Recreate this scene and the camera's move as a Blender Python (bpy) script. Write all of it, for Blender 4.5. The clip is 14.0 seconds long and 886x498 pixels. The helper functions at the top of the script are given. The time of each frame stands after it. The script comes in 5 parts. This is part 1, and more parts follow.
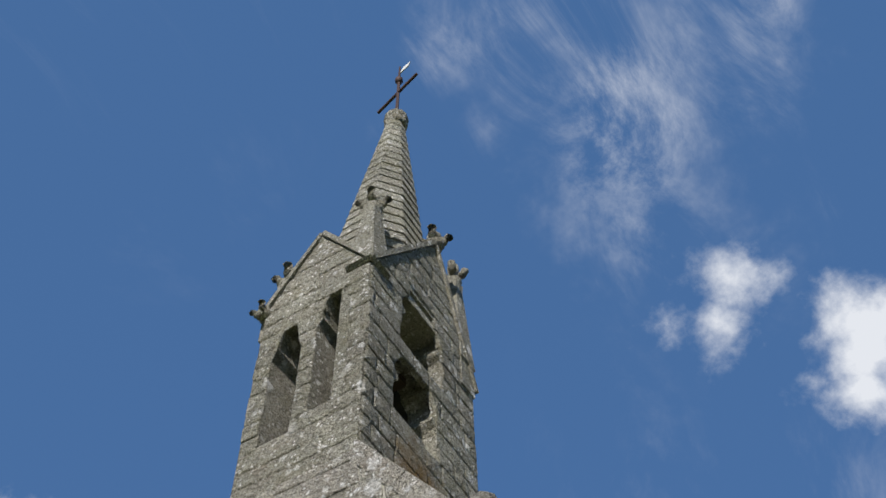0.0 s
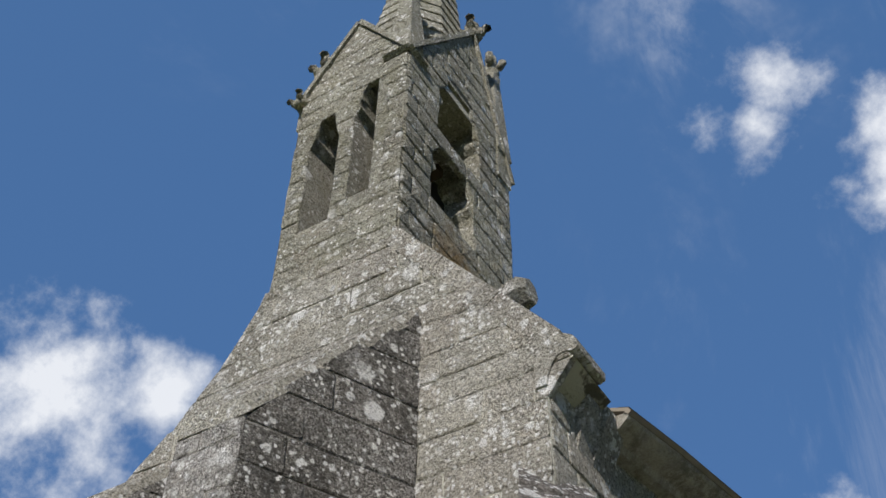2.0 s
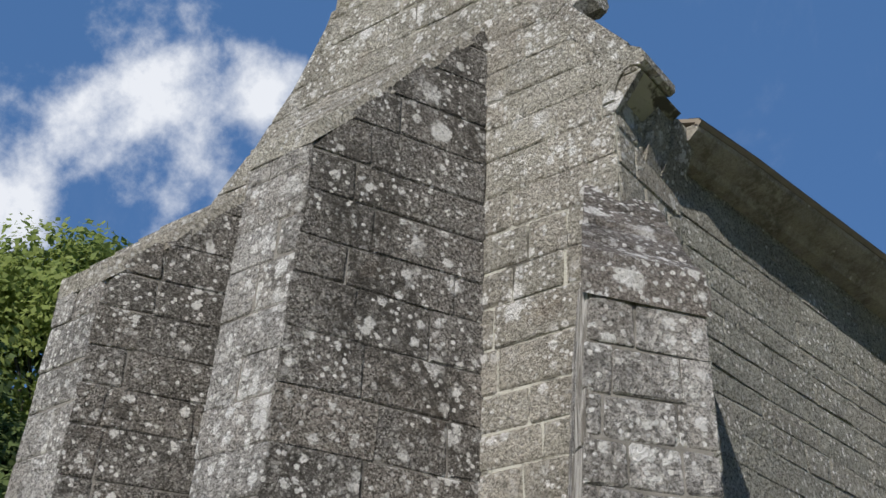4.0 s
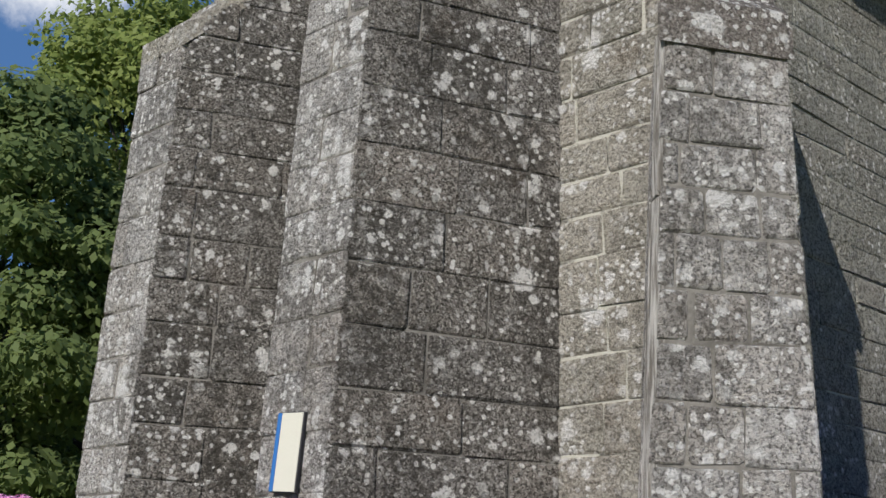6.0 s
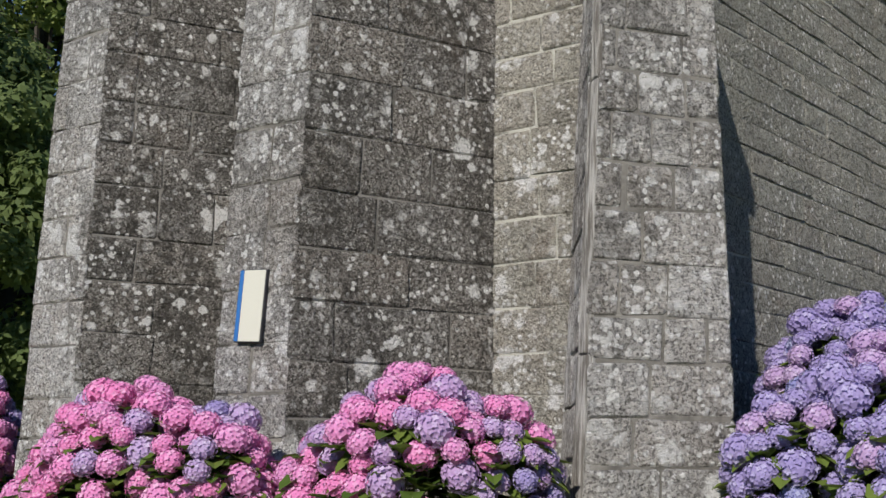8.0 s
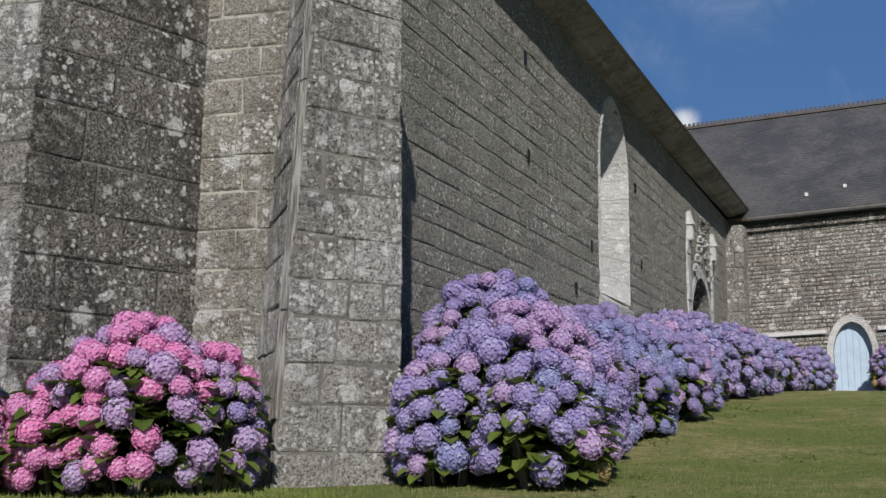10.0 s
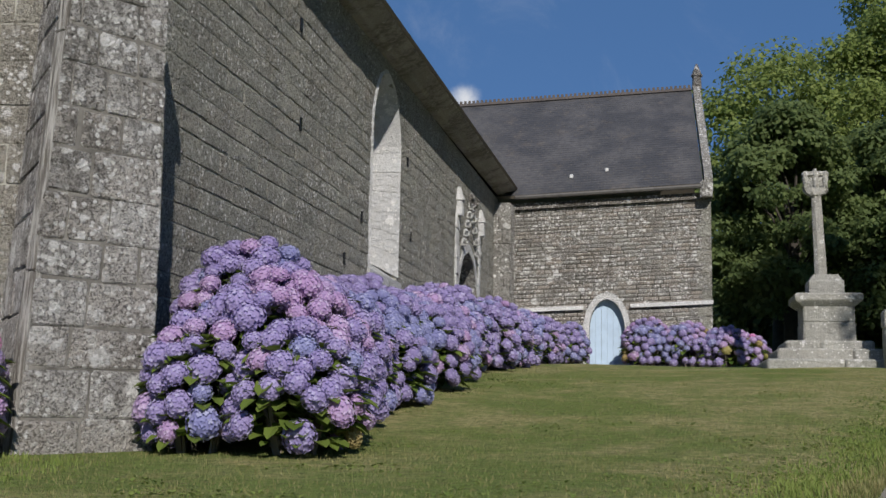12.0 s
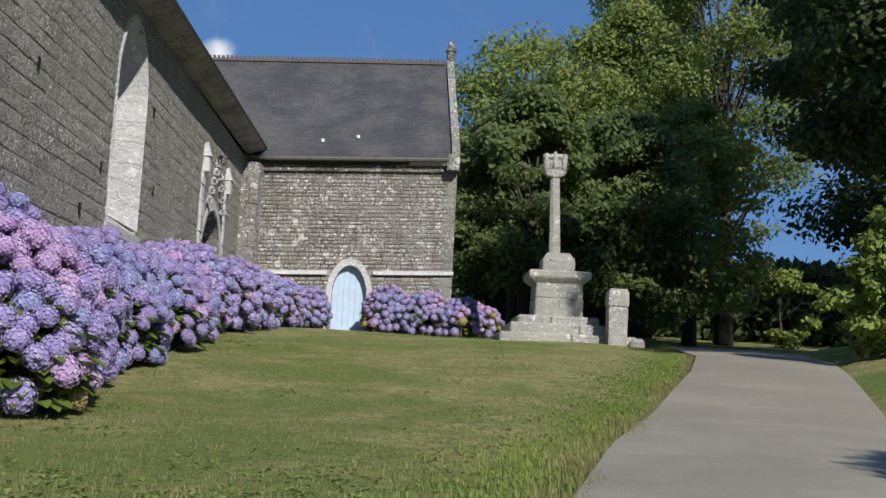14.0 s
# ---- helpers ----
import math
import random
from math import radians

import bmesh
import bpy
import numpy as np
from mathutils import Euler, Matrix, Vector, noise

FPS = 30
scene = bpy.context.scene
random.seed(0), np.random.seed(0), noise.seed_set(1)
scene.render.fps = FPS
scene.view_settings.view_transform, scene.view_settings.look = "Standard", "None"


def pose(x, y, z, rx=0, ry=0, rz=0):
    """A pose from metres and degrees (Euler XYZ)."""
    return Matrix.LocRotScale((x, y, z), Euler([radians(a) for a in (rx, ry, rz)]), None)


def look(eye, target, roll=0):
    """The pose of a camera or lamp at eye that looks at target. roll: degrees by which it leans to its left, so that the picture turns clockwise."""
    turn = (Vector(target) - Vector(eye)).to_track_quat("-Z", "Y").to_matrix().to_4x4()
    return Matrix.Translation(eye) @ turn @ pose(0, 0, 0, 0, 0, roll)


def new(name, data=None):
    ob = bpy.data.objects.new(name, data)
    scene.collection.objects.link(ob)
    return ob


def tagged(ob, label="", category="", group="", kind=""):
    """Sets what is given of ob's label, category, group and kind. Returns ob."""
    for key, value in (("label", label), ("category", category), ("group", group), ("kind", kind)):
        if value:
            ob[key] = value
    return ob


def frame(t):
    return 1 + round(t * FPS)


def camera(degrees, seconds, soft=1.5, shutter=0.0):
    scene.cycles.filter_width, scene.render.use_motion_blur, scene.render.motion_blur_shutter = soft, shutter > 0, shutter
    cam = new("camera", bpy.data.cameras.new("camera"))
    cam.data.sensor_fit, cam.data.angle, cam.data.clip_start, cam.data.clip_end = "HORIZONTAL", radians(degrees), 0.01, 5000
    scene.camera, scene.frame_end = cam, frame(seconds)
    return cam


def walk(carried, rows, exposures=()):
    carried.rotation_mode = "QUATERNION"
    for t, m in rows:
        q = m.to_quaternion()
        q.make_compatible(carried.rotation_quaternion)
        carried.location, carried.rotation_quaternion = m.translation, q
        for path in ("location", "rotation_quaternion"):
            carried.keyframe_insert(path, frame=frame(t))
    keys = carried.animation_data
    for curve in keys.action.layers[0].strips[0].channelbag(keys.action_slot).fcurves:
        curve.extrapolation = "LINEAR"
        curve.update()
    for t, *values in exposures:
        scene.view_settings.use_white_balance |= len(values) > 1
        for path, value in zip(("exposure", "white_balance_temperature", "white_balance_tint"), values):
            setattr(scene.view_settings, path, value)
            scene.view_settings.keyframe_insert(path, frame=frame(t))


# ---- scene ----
cam = camera(42.73, 14.0)
PATH = [
    (0, pose(3.532, -5.240, 0.637, 90 + 56.63, 0.80, 38.20)),
    (0.5, pose(3.525, -5.235, 0.618, 90 + 54.68, 0.62, 37.74)),
    (1, pose(3.501, -5.238, 0.597, 90 + 52.14, 0.24, 37.96)),
    (1.5, pose(3.485, -5.233, 0.578, 90 + 49.83, -0.36, 38.00)),
    (2, pose(3.465, -5.224, 0.556, 90 + 46.50, -0.89, 38.77)),
    (2.5, pose(3.456, -5.206, 0.563, 90 + 42.97, -0.96, 39.37)),
    (5, pose(3.797, -5.174, 0.802, 90 + 24.10, -2.38, 46.55)),
    (5.5, pose(3.789, -5.197, 0.781, 90 + 21.44, -2.26, 47.24)),
    (6, pose(3.781, -5.216, 0.766, 90 + 17.75, -1.89, 48.62)),
    (6.5, pose(3.761, -5.225, 0.752, 90 + 14.15, -0.78, 49.28)),
    (7, pose(3.743, -5.243, 0.780, 90 + 11.66, -0.70, 49.43)),
    (9.5, pose(4.077, -7.350, 0.402, 90 + 10.45, -0.28, 25.19)),
    (10, pose(4.102, -7.348, 0.412, 90 + 9.58, -0.57, 22.58)),
    (10.5, pose(4.122, -7.345, 0.402, 90 + 9.56, -0.57, 20.46)),
    (11, pose(4.162, -7.355, 0.401, 90 + 9.12, -0.67, 17.26)),
    (11.5, pose(4.187, -7.344, 0.403, 90 + 8.53, -0.62, 15.00)),
    (12, pose(4.219, -7.358, 0.410, 90 + 8.19, -1.09, 11.13)),
    (12.5, pose(4.254, -7.348, 0.417, 90 + 7.87, -1.82, 7.00)),
    (13, pose(4.253, -7.338, 0.426, 90 + 7.30, -2.91, 3.30)),
    (13.5, pose(4.245, -7.327, 0.433, 90 + 6.53, -2.90, 0.84)),
    (14, pose(4.222, -7.315, 0.437, 90 + 6.79, -2.86, -2.00)),
]
walk(cam, PATH, [(0, 0.0), (0.5, -0.14), (1, 0.12), (2.5, 0.04), (5, 0.10), (7, 0.10), (9.5, -0.18), (11, -0.24), (12.5, -0.2), (14, 0.08)])

# ---- world, sun ----
SUN = Vector((1.0, -2.55, 1.75)).normalized()
sky_world = bpy.data.worlds.new("sky")
scene.world = sky_world
sky_world.use_nodes = True
wn, wl = sky_world.node_tree.nodes, sky_world.node_tree.links
wn.clear()
w_out = wn.new("ShaderNodeOutputWorld")
w_bg = wn.new("ShaderNodeBackground")
w_sky = wn.new("ShaderNodeTexSky")
w_sky.sky_type = "NISHITA"
w_sky.sun_disc = False
w_sky.sun_elevation = math.asin(SUN.z)
w_sky.sun_rotation = math.atan2(SUN.x, SUN.y)
w_sky.air_density, w_sky.dust_density, w_sky.ozone_density = 0.75, 0.0, 3.0
w_bg.inputs["Strength"].default_value = 0.10
w_co = wn.new("ShaderNodeTexCoord")


def wmath(op, a, b=None, c=None):
    n = wn.new("ShaderNodeMath")
    n.operation = op
    for i, v in enumerate((a, b, c)):
        if v is None:
            continue
        if isinstance(v, (int, float)):
            n.inputs[i].default_value = v
        else:
            wl.new(v, n.inputs[i])
    return n.outputs[0]


def wnoise(scale, detail, rough=0.55, stretch=(1, 1, 1), distort=0.0):
    mp = wn.new("ShaderNodeMapping")
    mp.inputs["Scale"].default_value = stretch
    wl.new(w_co.outputs["Generated"], mp.inputs["Vector"])
    n = wn.new("ShaderNodeTexNoise")
    n.inputs["Scale"].default_value, n.inputs["Detail"].default_value = scale, detail
    n.inputs["Roughness"].default_value, n.inputs["Distortion"].default_value = rough, distort
    wl.new(mp.outputs[0], n.inputs["Vector"])
    return n.outputs[0]


def wstep(v, lo, hi):
    n = wn.new("ShaderNodeMapRange")
    n.interpolation_type = "SMOOTHSTEP"
    wl.new(v, n.inputs[0])
    n.inputs[1].default_value, n.inputs[2].default_value = lo, hi
    return n.outputs[0]


def wspot(d, inner, outer, warp):
    """1 inside a ragged patch of sky round the direction d (angles in degrees)."""
    n = wn.new("ShaderNodeVectorMath")
    n.operation = "DISTANCE"
    wl.new(w_co.outputs["Generated"], n.inputs[0])
    n.inputs[1].default_value = Vector(d).normalized()
    ro = radians(outer)
    ragged = wmath("MULTIPLY_ADD", warp, -ro * 3.4, n.outputs["Value"])
    return wmath("SUBTRACT", 1.0, wstep(ragged, radians(inner) * 0.5 - 2.0 * ro, ro * 0.95 - 1.7 * ro))


w_fine = wnoise(10, 10, 0.60)
w_wisp = wmath("MULTIPLY", wstep(wnoise(2.6, 10, 0.66, (1.3, 0.9, 1.0), 1.1), 0.50, 0.82), wstep(wnoise(1.7, 3, 0.5), 0.42, 0.62))
w_veil = wmath("MULTIPLY", wspot((-0.118, 0.481, 0.869), 7.0, 13.0, wnoise(4, 6, 0.6)), wstep(wnoise(6.5, 10, 0.68, (1.5, 0.55, 0.9), 0.9), 0.44, 0.74))
cloud = wmath("MAXIMUM", wmath("MULTIPLY", w_wisp, 0.34), wmath("MULTIPLY", w_veil, 0.48))
CLOUDS_AT = (   # cumulus: direction, inner and outer angle
    ((-0.141, 0.593, 0.793), 1.0, 2.9), ((-0.173, 0.614, 0.77), 0.8, 2.6), ((-0.065, 0.679, 0.732), 1.8, 4.0), ((-0.095, 0.703, 0.705), 0.8, 2.4),
    ((-0.731, 0.357, 0.582), 3.0, 6.0), ((-0.668, 0.438, 0.602), 1.2, 3.4), ((-0.73, 0.408, 0.548), 2.4, 5.0), ((-0.817, 0.265, 0.51), 3.0, 6.0),
    ((-0.249, 0.82, 0.516), 0.6, 2.2), ((-0.171, 0.947, 0.272), 0.1, 0.9))
for d, inner, outer in CLOUDS_AT:
    cloud = wmath("MAXIMUM", cloud, wspot(d, inner, outer, w_fine))
cloud = wmath("MINIMUM", cloud, 0.9)
w_mix = wn.new("ShaderNodeMix")
w_mix.data_type = "RGBA"
wl.new(cloud, w_mix.inputs[0])
w_mix.inputs[7].default_value = (8.6, 8.8, 9.2, 1)
w_tint = wn.new("ShaderNodeMix")
w_tint.data_type, w_tint.blend_type = "RGBA", "MULTIPLY"
w_tint.inputs[0].default_value = 1.0
wl.new(w_sky.outputs[0], w_tint.inputs[6])
w_tint.inputs[7].default_value = (1.0, 1.2, 1.42, 1)
w_even = wn.new("ShaderNodeMix")
w_even.data_type = "RGBA"
w_even.inputs[0].default_value = 0.78
wl.new(w_tint.outputs[2], w_even.inputs[6])
w_even.inputs[7].default_value = (0.69, 1.66, 3.72, 1)
wl.new(w_even.outputs[2], w_mix.inputs[6])
wl.new(w_mix.outputs[2], w_bg.inputs["Color"])
wl.new(w_bg.outputs[0], w_out.inputs["Surface"])

sun = new("sun", bpy.data.lights.new("sun", "SUN"))
sun.data.energy, sun.data.angle, sun.data.color = 5.0, radians(0.55), (1.0, 0.945, 0.885)
sun.matrix_world = look((0, 0, 0), -SUN)


# ---- materials ----
def shader(name, rough=0.85, spec=0.3):
    m = bpy.data.materials.new(name)
    m.use_nodes = True
    b = m.node_tree.nodes["Principled BSDF"]
    b.inputs["Roughness"].default_value = rough
    b.inputs["Specular IOR Level"].default_value = spec
    return m, m.node_tree.nodes, m.node_tree.links, b


class Net:
    """Small helper to chain nodes of one material."""

    def __init__(self, name, rough=0.85, spec=0.3):
        self.m, self.n, self.l, self.b = shader(name, rough, spec)
        self.pos = self.n.new("ShaderNodeNewGeometry").outputs["Position"]
        self.rnd = self.n.new("ShaderNodeObjectInfo").outputs["Random"]

    def put(self, sock, v):
        if isinstance(v, (int, float)):
            sock.default_value = v
        elif isinstance(v, tuple):
            sock.default_value = (*v, 1)
        else:
            self.l.new(v, sock)

    def noise(self, scale, detail=4, rough=0.55, stretch=None, distort=0.0, shift=0.0, color=False):
        t = self.n.new("ShaderNodeTexNoise")
        t.inputs["Scale"].default_value, t.inputs["Detail"].default_value = scale, detail
        t.inputs["Roughness"].default_value, t.inputs["Distortion"].default_value = rough, distort
        mp = self.n.new("ShaderNodeMapping")
        mp.inputs["Location"].default_value = (shift, shift * 0.7, shift * 1.3)
        mp.inputs["Scale"].default_value = stretch or (1, 1, 1)
        self.l.new(self.pos, mp.inputs["Vector"])
        self.l.new(mp.outputs[0], t.inputs["Vector"])
        return t.outputs["Color"] if color else t.outputs[0]

    def cells(self, scale, warp, amount):
        """Voronoi cells of a bent space: the distance from a cell's heart and the cell's random value."""
        v = self.n.new("ShaderNodeVectorMath")
        v.operation = "MULTIPLY_ADD"
        self.l.new(warp, v.inputs[0])
        v.inputs[1].default_value = (amount, amount, amount)
        self.l.new(self.pos, v.inputs[2])
        t = self.n.new("ShaderNodeTexVoronoi")
        t.inputs["Scale"].default_value = scale
        self.l.new(v.outputs[0], t.inputs["Vector"])
        sep = self.n.new("ShaderNodeSeparateColor")
        self.l.new(t.outputs["Color"], sep.inputs[0])
        return t.outputs["Distance"], sep.outputs[0]

    def step(self, v, lo, hi, a=0.0, b=1.0):
        t = self.n.new("ShaderNodeMapRange")
        t.interpolation_type = "SMOOTHSTEP"
        self.put(t.inputs[0], v)
        for i, x in enumerate((lo, hi, a, b)):
            t.inputs[i + 1].default_value = x
        return t.outputs[0]

    def mix(self, fac, a, b, kind="MIX"):
        t = self.n.new("ShaderNodeMix")
        t.data_type, t.blend_type = "RGBA", kind
        self.put(t.inputs[0], fac)
        self.put(t.inputs[6], a)
        self.put(t.inputs[7], b)
        return t.outputs[2]

    def math(self, op, a, b=0.0):
        t = self.n.new("ShaderNodeMath")
        t.operation = op
        self.put(t.inputs[0], a)
        self.put(t.inputs[1], b)
        return t.outputs[0]

    def done(self, color, height=None, strength=0.5, dist=0.02):
        self.put(self.b.inputs["Base Color"], color)
        if height is not None:
            bump = self.n.new("ShaderNodeBump")
            bump.inputs["Strength"].default_value, bump.inputs["Distance"].default_value = strength, dist
            self.put(bump.inputs["Height"], height)
            self.l.new(bump.outputs[0], self.b.inputs["Normal"])
        return self.m


def stone(name, c1, c2, white=0.5, dark=0.5, ochre=0.15, grain=0.35, tint=0.25, shift=0.0, moss=0.0, rust=None, rough=1.0):
    """Granite of coarse crystals with round pale lichen rosettes, dark crusts and rusty stains; rust is (place, radius) of one streak."""
    k = Net(name, 0.93, 0.2)
    k.rnd = k.math("FRACT", k.math("ADD", k.rnd, k.n.new("ShaderNodeNewGeometry").outputs["Random Per Island"]))
    crystal_r = k.math("ADD", k.math("MULTIPLY", k.cells(92, k.noise(45, 3, 0.6, color=True), 0.03)[1], 0.5), k.math("MULTIPLY", k.noise(55, 4, 0.7, shift=shift), 0.5))
    crust = k.noise(24, 7, 0.78, shift=2 + shift)
    pits = k.noise(38, 4, 0.7, shift=4 + shift)
    col = k.mix(k.step(k.noise(0.8, 6, 0.65, shift=shift), 0.35, 0.68), c1, c2)
    col = k.mix(k.math("MULTIPLY", k.rnd, tint), col, k.mix(k.step(k.rnd, 0.2, 0.8), (0.10, 0.092, 0.08), (0.47, 0.41, 0.35)))
    col = k.mix(k.step(crystal_r, 0.25, 0.5, min(1, grain * 1.6), 0.0), col, (0.085, 0.078, 0.067))
    col = k.mix(k.step(crystal_r, 0.52, 0.78, 0.0, grain * 1.1), col, (0.70, 0.68, 0.62))
    col = k.mix(k.step(pits, 0.36, 0.5, min(1, grain * 1.4), 0.0), col, (0.05, 0.046, 0.038))
    # dark crusts, drawn out downwards
    d_area = k.step(k.noise(1.3, 5, 0.64, stretch=(1, 1, 0.55), shift=7 + shift), 0.44, 0.58)
    d_spot = k.step(k.noise(11, 7, 0.74, shift=2), 0.38, 0.58)
    col = k.mix(k.math("MULTIPLY", k.math("MULTIPLY", d_area, d_spot), dark * 0.8), col, (0.06, 0.055, 0.046))
    col = k.mix(k.math("MULTIPLY", k.step(k.noise(1.9, 5, 0.65, shift=11), 0.56, 0.72), ochre), col, (0.30, 0.195, 0.12))
    # lichen rosettes in three sizes, in colonies
    colony = k.step(k.noise(1.9, 5, 0.66, shift=5 + shift), 0.38, 0.60)
    broken = k.math("MULTIPLY", k.step(crust, 0.32, 0.46), k.step(k.noise(60, 4, 0.7, shift=1 + shift), 0.36, 0.52, 0.25, 1.0))
    for scale, share, size, veil in ((5.0, 0.15, 0.50, 0.95), (11, 0.24, 0.52, 1.0), (27, 0.34, 0.55, 1.0)):
        d, r = k.cells(scale, k.noise(scale * 2.6, 5, 0.72, shift=shift, color=True), 0.8 / scale)
        lucky = k.step(r, 1 - share * min(1.15, white), 1 - share * min(1.15, white) + 0.04)
        disc = k.step(d, size * 0.62, size)
        spot = k.math("MULTIPLY", k.math("SUBTRACT", 1.0, disc), lucky)
        spot = k.math("MULTIPLY", spot, k.math("MULTIPLY", broken, k.math("ADD", 0.1, k.math("MULTIPLY", colony, 1.1))))
        col = k.mix(k.math("MINIMUM", k.math("MULTIPLY", spot, veil * min(1.3, 0.55 + white)), 0.96), col, (0.92, 0.905, 0.875))
    if moss:
        col = k.mix(k.math("MULTIPLY", k.step(k.noise(2.7, 6, 0.65, shift=31), 0.5, 0.66), moss), col, (0.19, 0.175, 0.06))
    if rust:
        d = k.n.new("ShaderNodeVectorMath")
        d.operation = "DISTANCE"
        k.l.new(k.pos, d.inputs[0])
        d.inputs[1].default_value = rust[0]
        patch = k.step(k.math("ADD", d.outputs["Value"], k.math("MULTIPLY", k.noise(5, 6, 0.7), rust[1] * 1.3)), rust[1] * 0.7, rust[1] * 1.6, 0.85, 0.0)
        col = k.mix(patch, col, (0.25, 0.15, 0.045))
    h = k.math("ADD", k.math("MULTIPLY", pits, 1.3), k.math("ADD", k.math("MULTIPLY", crust, 1.5), k.math("MULTIPLY", k.noise(7, 5, 0.6), 2.2)))
    return k.done(col, h, 1.0, 0.05 * rough)


M = {}
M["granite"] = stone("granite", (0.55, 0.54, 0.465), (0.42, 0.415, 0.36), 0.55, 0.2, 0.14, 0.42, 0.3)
M["granite_front"] = stone("granite_front", (0.68, 0.64, 0.545), (0.51, 0.48, 0.405), 1.1, 0.35, 0.2, 0.36, 0.4, shift=17)
M["granite_pale"] = stone("granite_pale", (0.54, 0.52, 0.475), (0.42, 0.405, 0.37), 0.9, 0.4, 0.08, 0.4, shift=2)
# Buttress fronts: white lichen, plus their stronger sunlight put into the paler colour.
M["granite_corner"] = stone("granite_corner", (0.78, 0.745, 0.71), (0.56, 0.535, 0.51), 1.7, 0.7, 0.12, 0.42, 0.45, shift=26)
# Buttress sides: dark lichen crust, with their weaker light deepened in the colour.
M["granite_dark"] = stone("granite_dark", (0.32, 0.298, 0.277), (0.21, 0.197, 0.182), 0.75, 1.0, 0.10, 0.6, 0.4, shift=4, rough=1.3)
M["granite_tower"] = stone("granite_tower", (0.60, 0.575, 0.46), (0.44, 0.42, 0.335), 0.6, 0.4, 0.2, 0.42, shift=8, moss=0.25, rust=((-1.3, 0.85, 8.45), 0.75))
M["granite_spire"] = stone("granite_spire", (0.62, 0.60, 0.49), (0.49, 0.47, 0.375), 0.5, 0.35, 0.15, 0.35, 0.25, shift=12, moss=0.3)
M["schist"] = stone("schist", (0.57, 0.55, 0.50), (0.38, 0.365, 0.335), 1.5, 0.4, 0.10, 0.35, 1.0, shift=15)
M["calvary_stone"] = stone("calvary_stone", (0.62, 0.61, 0.555), (0.49, 0.485, 0.445), 0.45, 0.25, 0.05, 0.16, 0.2, rough=0.7)
M["cornice_stone"] = stone("cornice_stone", (0.46, 0.43, 0.37), (0.33, 0.31, 0.265), 0.1, 0.7, 0.1, 0.12, 0.1, shift=6, rough=0.4)
M["granite_cap"] = stone("granite_cap", (0.27, 0.24, 0.22), (0.185, 0.165, 0.153), 1.3, 0.9, 0.05, 0.4, 0.3, shift=33)
M["limewash"] = stone("limewash", (0.80, 0.80, 0.79), (0.68, 0.68, 0.67), 0.6, 0.15, 0.03, 0.12, 0.12, rough=0.6)

k = Net("mortar", 0.97, 0.1)
M["mortar"] = k.done(k.mix(k.step(k.noise(1.6, 5), 0.35, 0.7), (0.085, 0.079, 0.067), (0.19, 0.178, 0.153)),
                     k.noise(40, 5), 0.6, 0.02)

k = Net("pointing", 0.97, 0.1)
M["pointing"] = k.done(k.mix(k.step(k.noise(2.2, 7, 0.7), 0.35, 0.62), (0.10, 0.094, 0.083), (0.215, 0.203, 0.182)), k.noise(40, 5), 0.6, 0.02)

k = Net("lime_strip", 0.95, 0.1)
streak = k.noise(34, 6, 0.7, stretch=(1, 1, 0.07))
M["lime_strip"] = k.done(k.mix(k.step(streak, 0.40, 0.62), (0.17, 0.155, 0.135), (0.52, 0.50, 0.465)), streak, 1.0, 0.05)

k = Net("joint", 0.97, 0.1)
M["joint"] = k.done(k.mix(k.step(k.noise(3.5, 6, 0.7), 0.40, 0.50), (0.085, 0.08, 0.068), (0.38, 0.37, 0.32)), k.noise(40, 5), 0.6, 0.02)

k = Net("slate", 0.55, 0.4)
sl = k.mix(k.step(k.noise(0.9, 7, 0.7), 0.36, 0.64), (0.056, 0.056, 0.060), (0.102, 0.098, 0.098))
sl = k.mix(k.step(k.noise(2.1, 7, 0.72, shift=8), 0.54, 0.68, 0, 0.55), sl, (0.135, 0.115, 0.095))
sl = k.mix(k.step(k.noise(9, 6, 0.72, shift=3), 0.46, 0.62, 0, 0.45), sl, (0.042, 0.043, 0.046))
sl = k.mix(k.math("MULTIPLY", k.rnd, 0.15), sl, (0.03, 0.03, 0.033))
M["slate"] = k.done(k.mix(k.step(k.noise(17, 5), 0.66, 0.72, 0, 0.6), sl, (0.2, 0.19, 0.15)), k.noise(30, 4), 0.4, 0.01)

k = Net("lawn", 0.95, 0.1)
g = k.mix(k.step(k.noise(0.5, 6, 0.66, shift=2), 0.42, 0.57), (0.185, 0.255, 0.06), (0.46, 0.40, 0.19))
g = k.mix(k.step(k.noise(1.9, 7, 0.74), 0.46, 0.60, 0, 0.6), g, (0.15, 0.235, 0.05))
g = k.mix(k.step(k.noise(5.5, 7, 0.74, shift=3), 0.54, 0.64, 0, 0.6), g, (0.30, 0.24, 0.12))
g = k.mix(k.step(k.noise(13, 6, 0.76, shift=6), 0.42, 0.56, 0.55, 0.0), g, (0.085, 0.115, 0.03))
g = k.mix(k.step(k.noise(60, 4, 0.7), 0.35, 0.7, 0, 0.6), g, (0.25, 0.26, 0.10))
M["lawn"] = k.done(g, k.math("ADD", k.noise(70, 4, 0.7), k.noise(9, 4)), 0.9, 0.04)

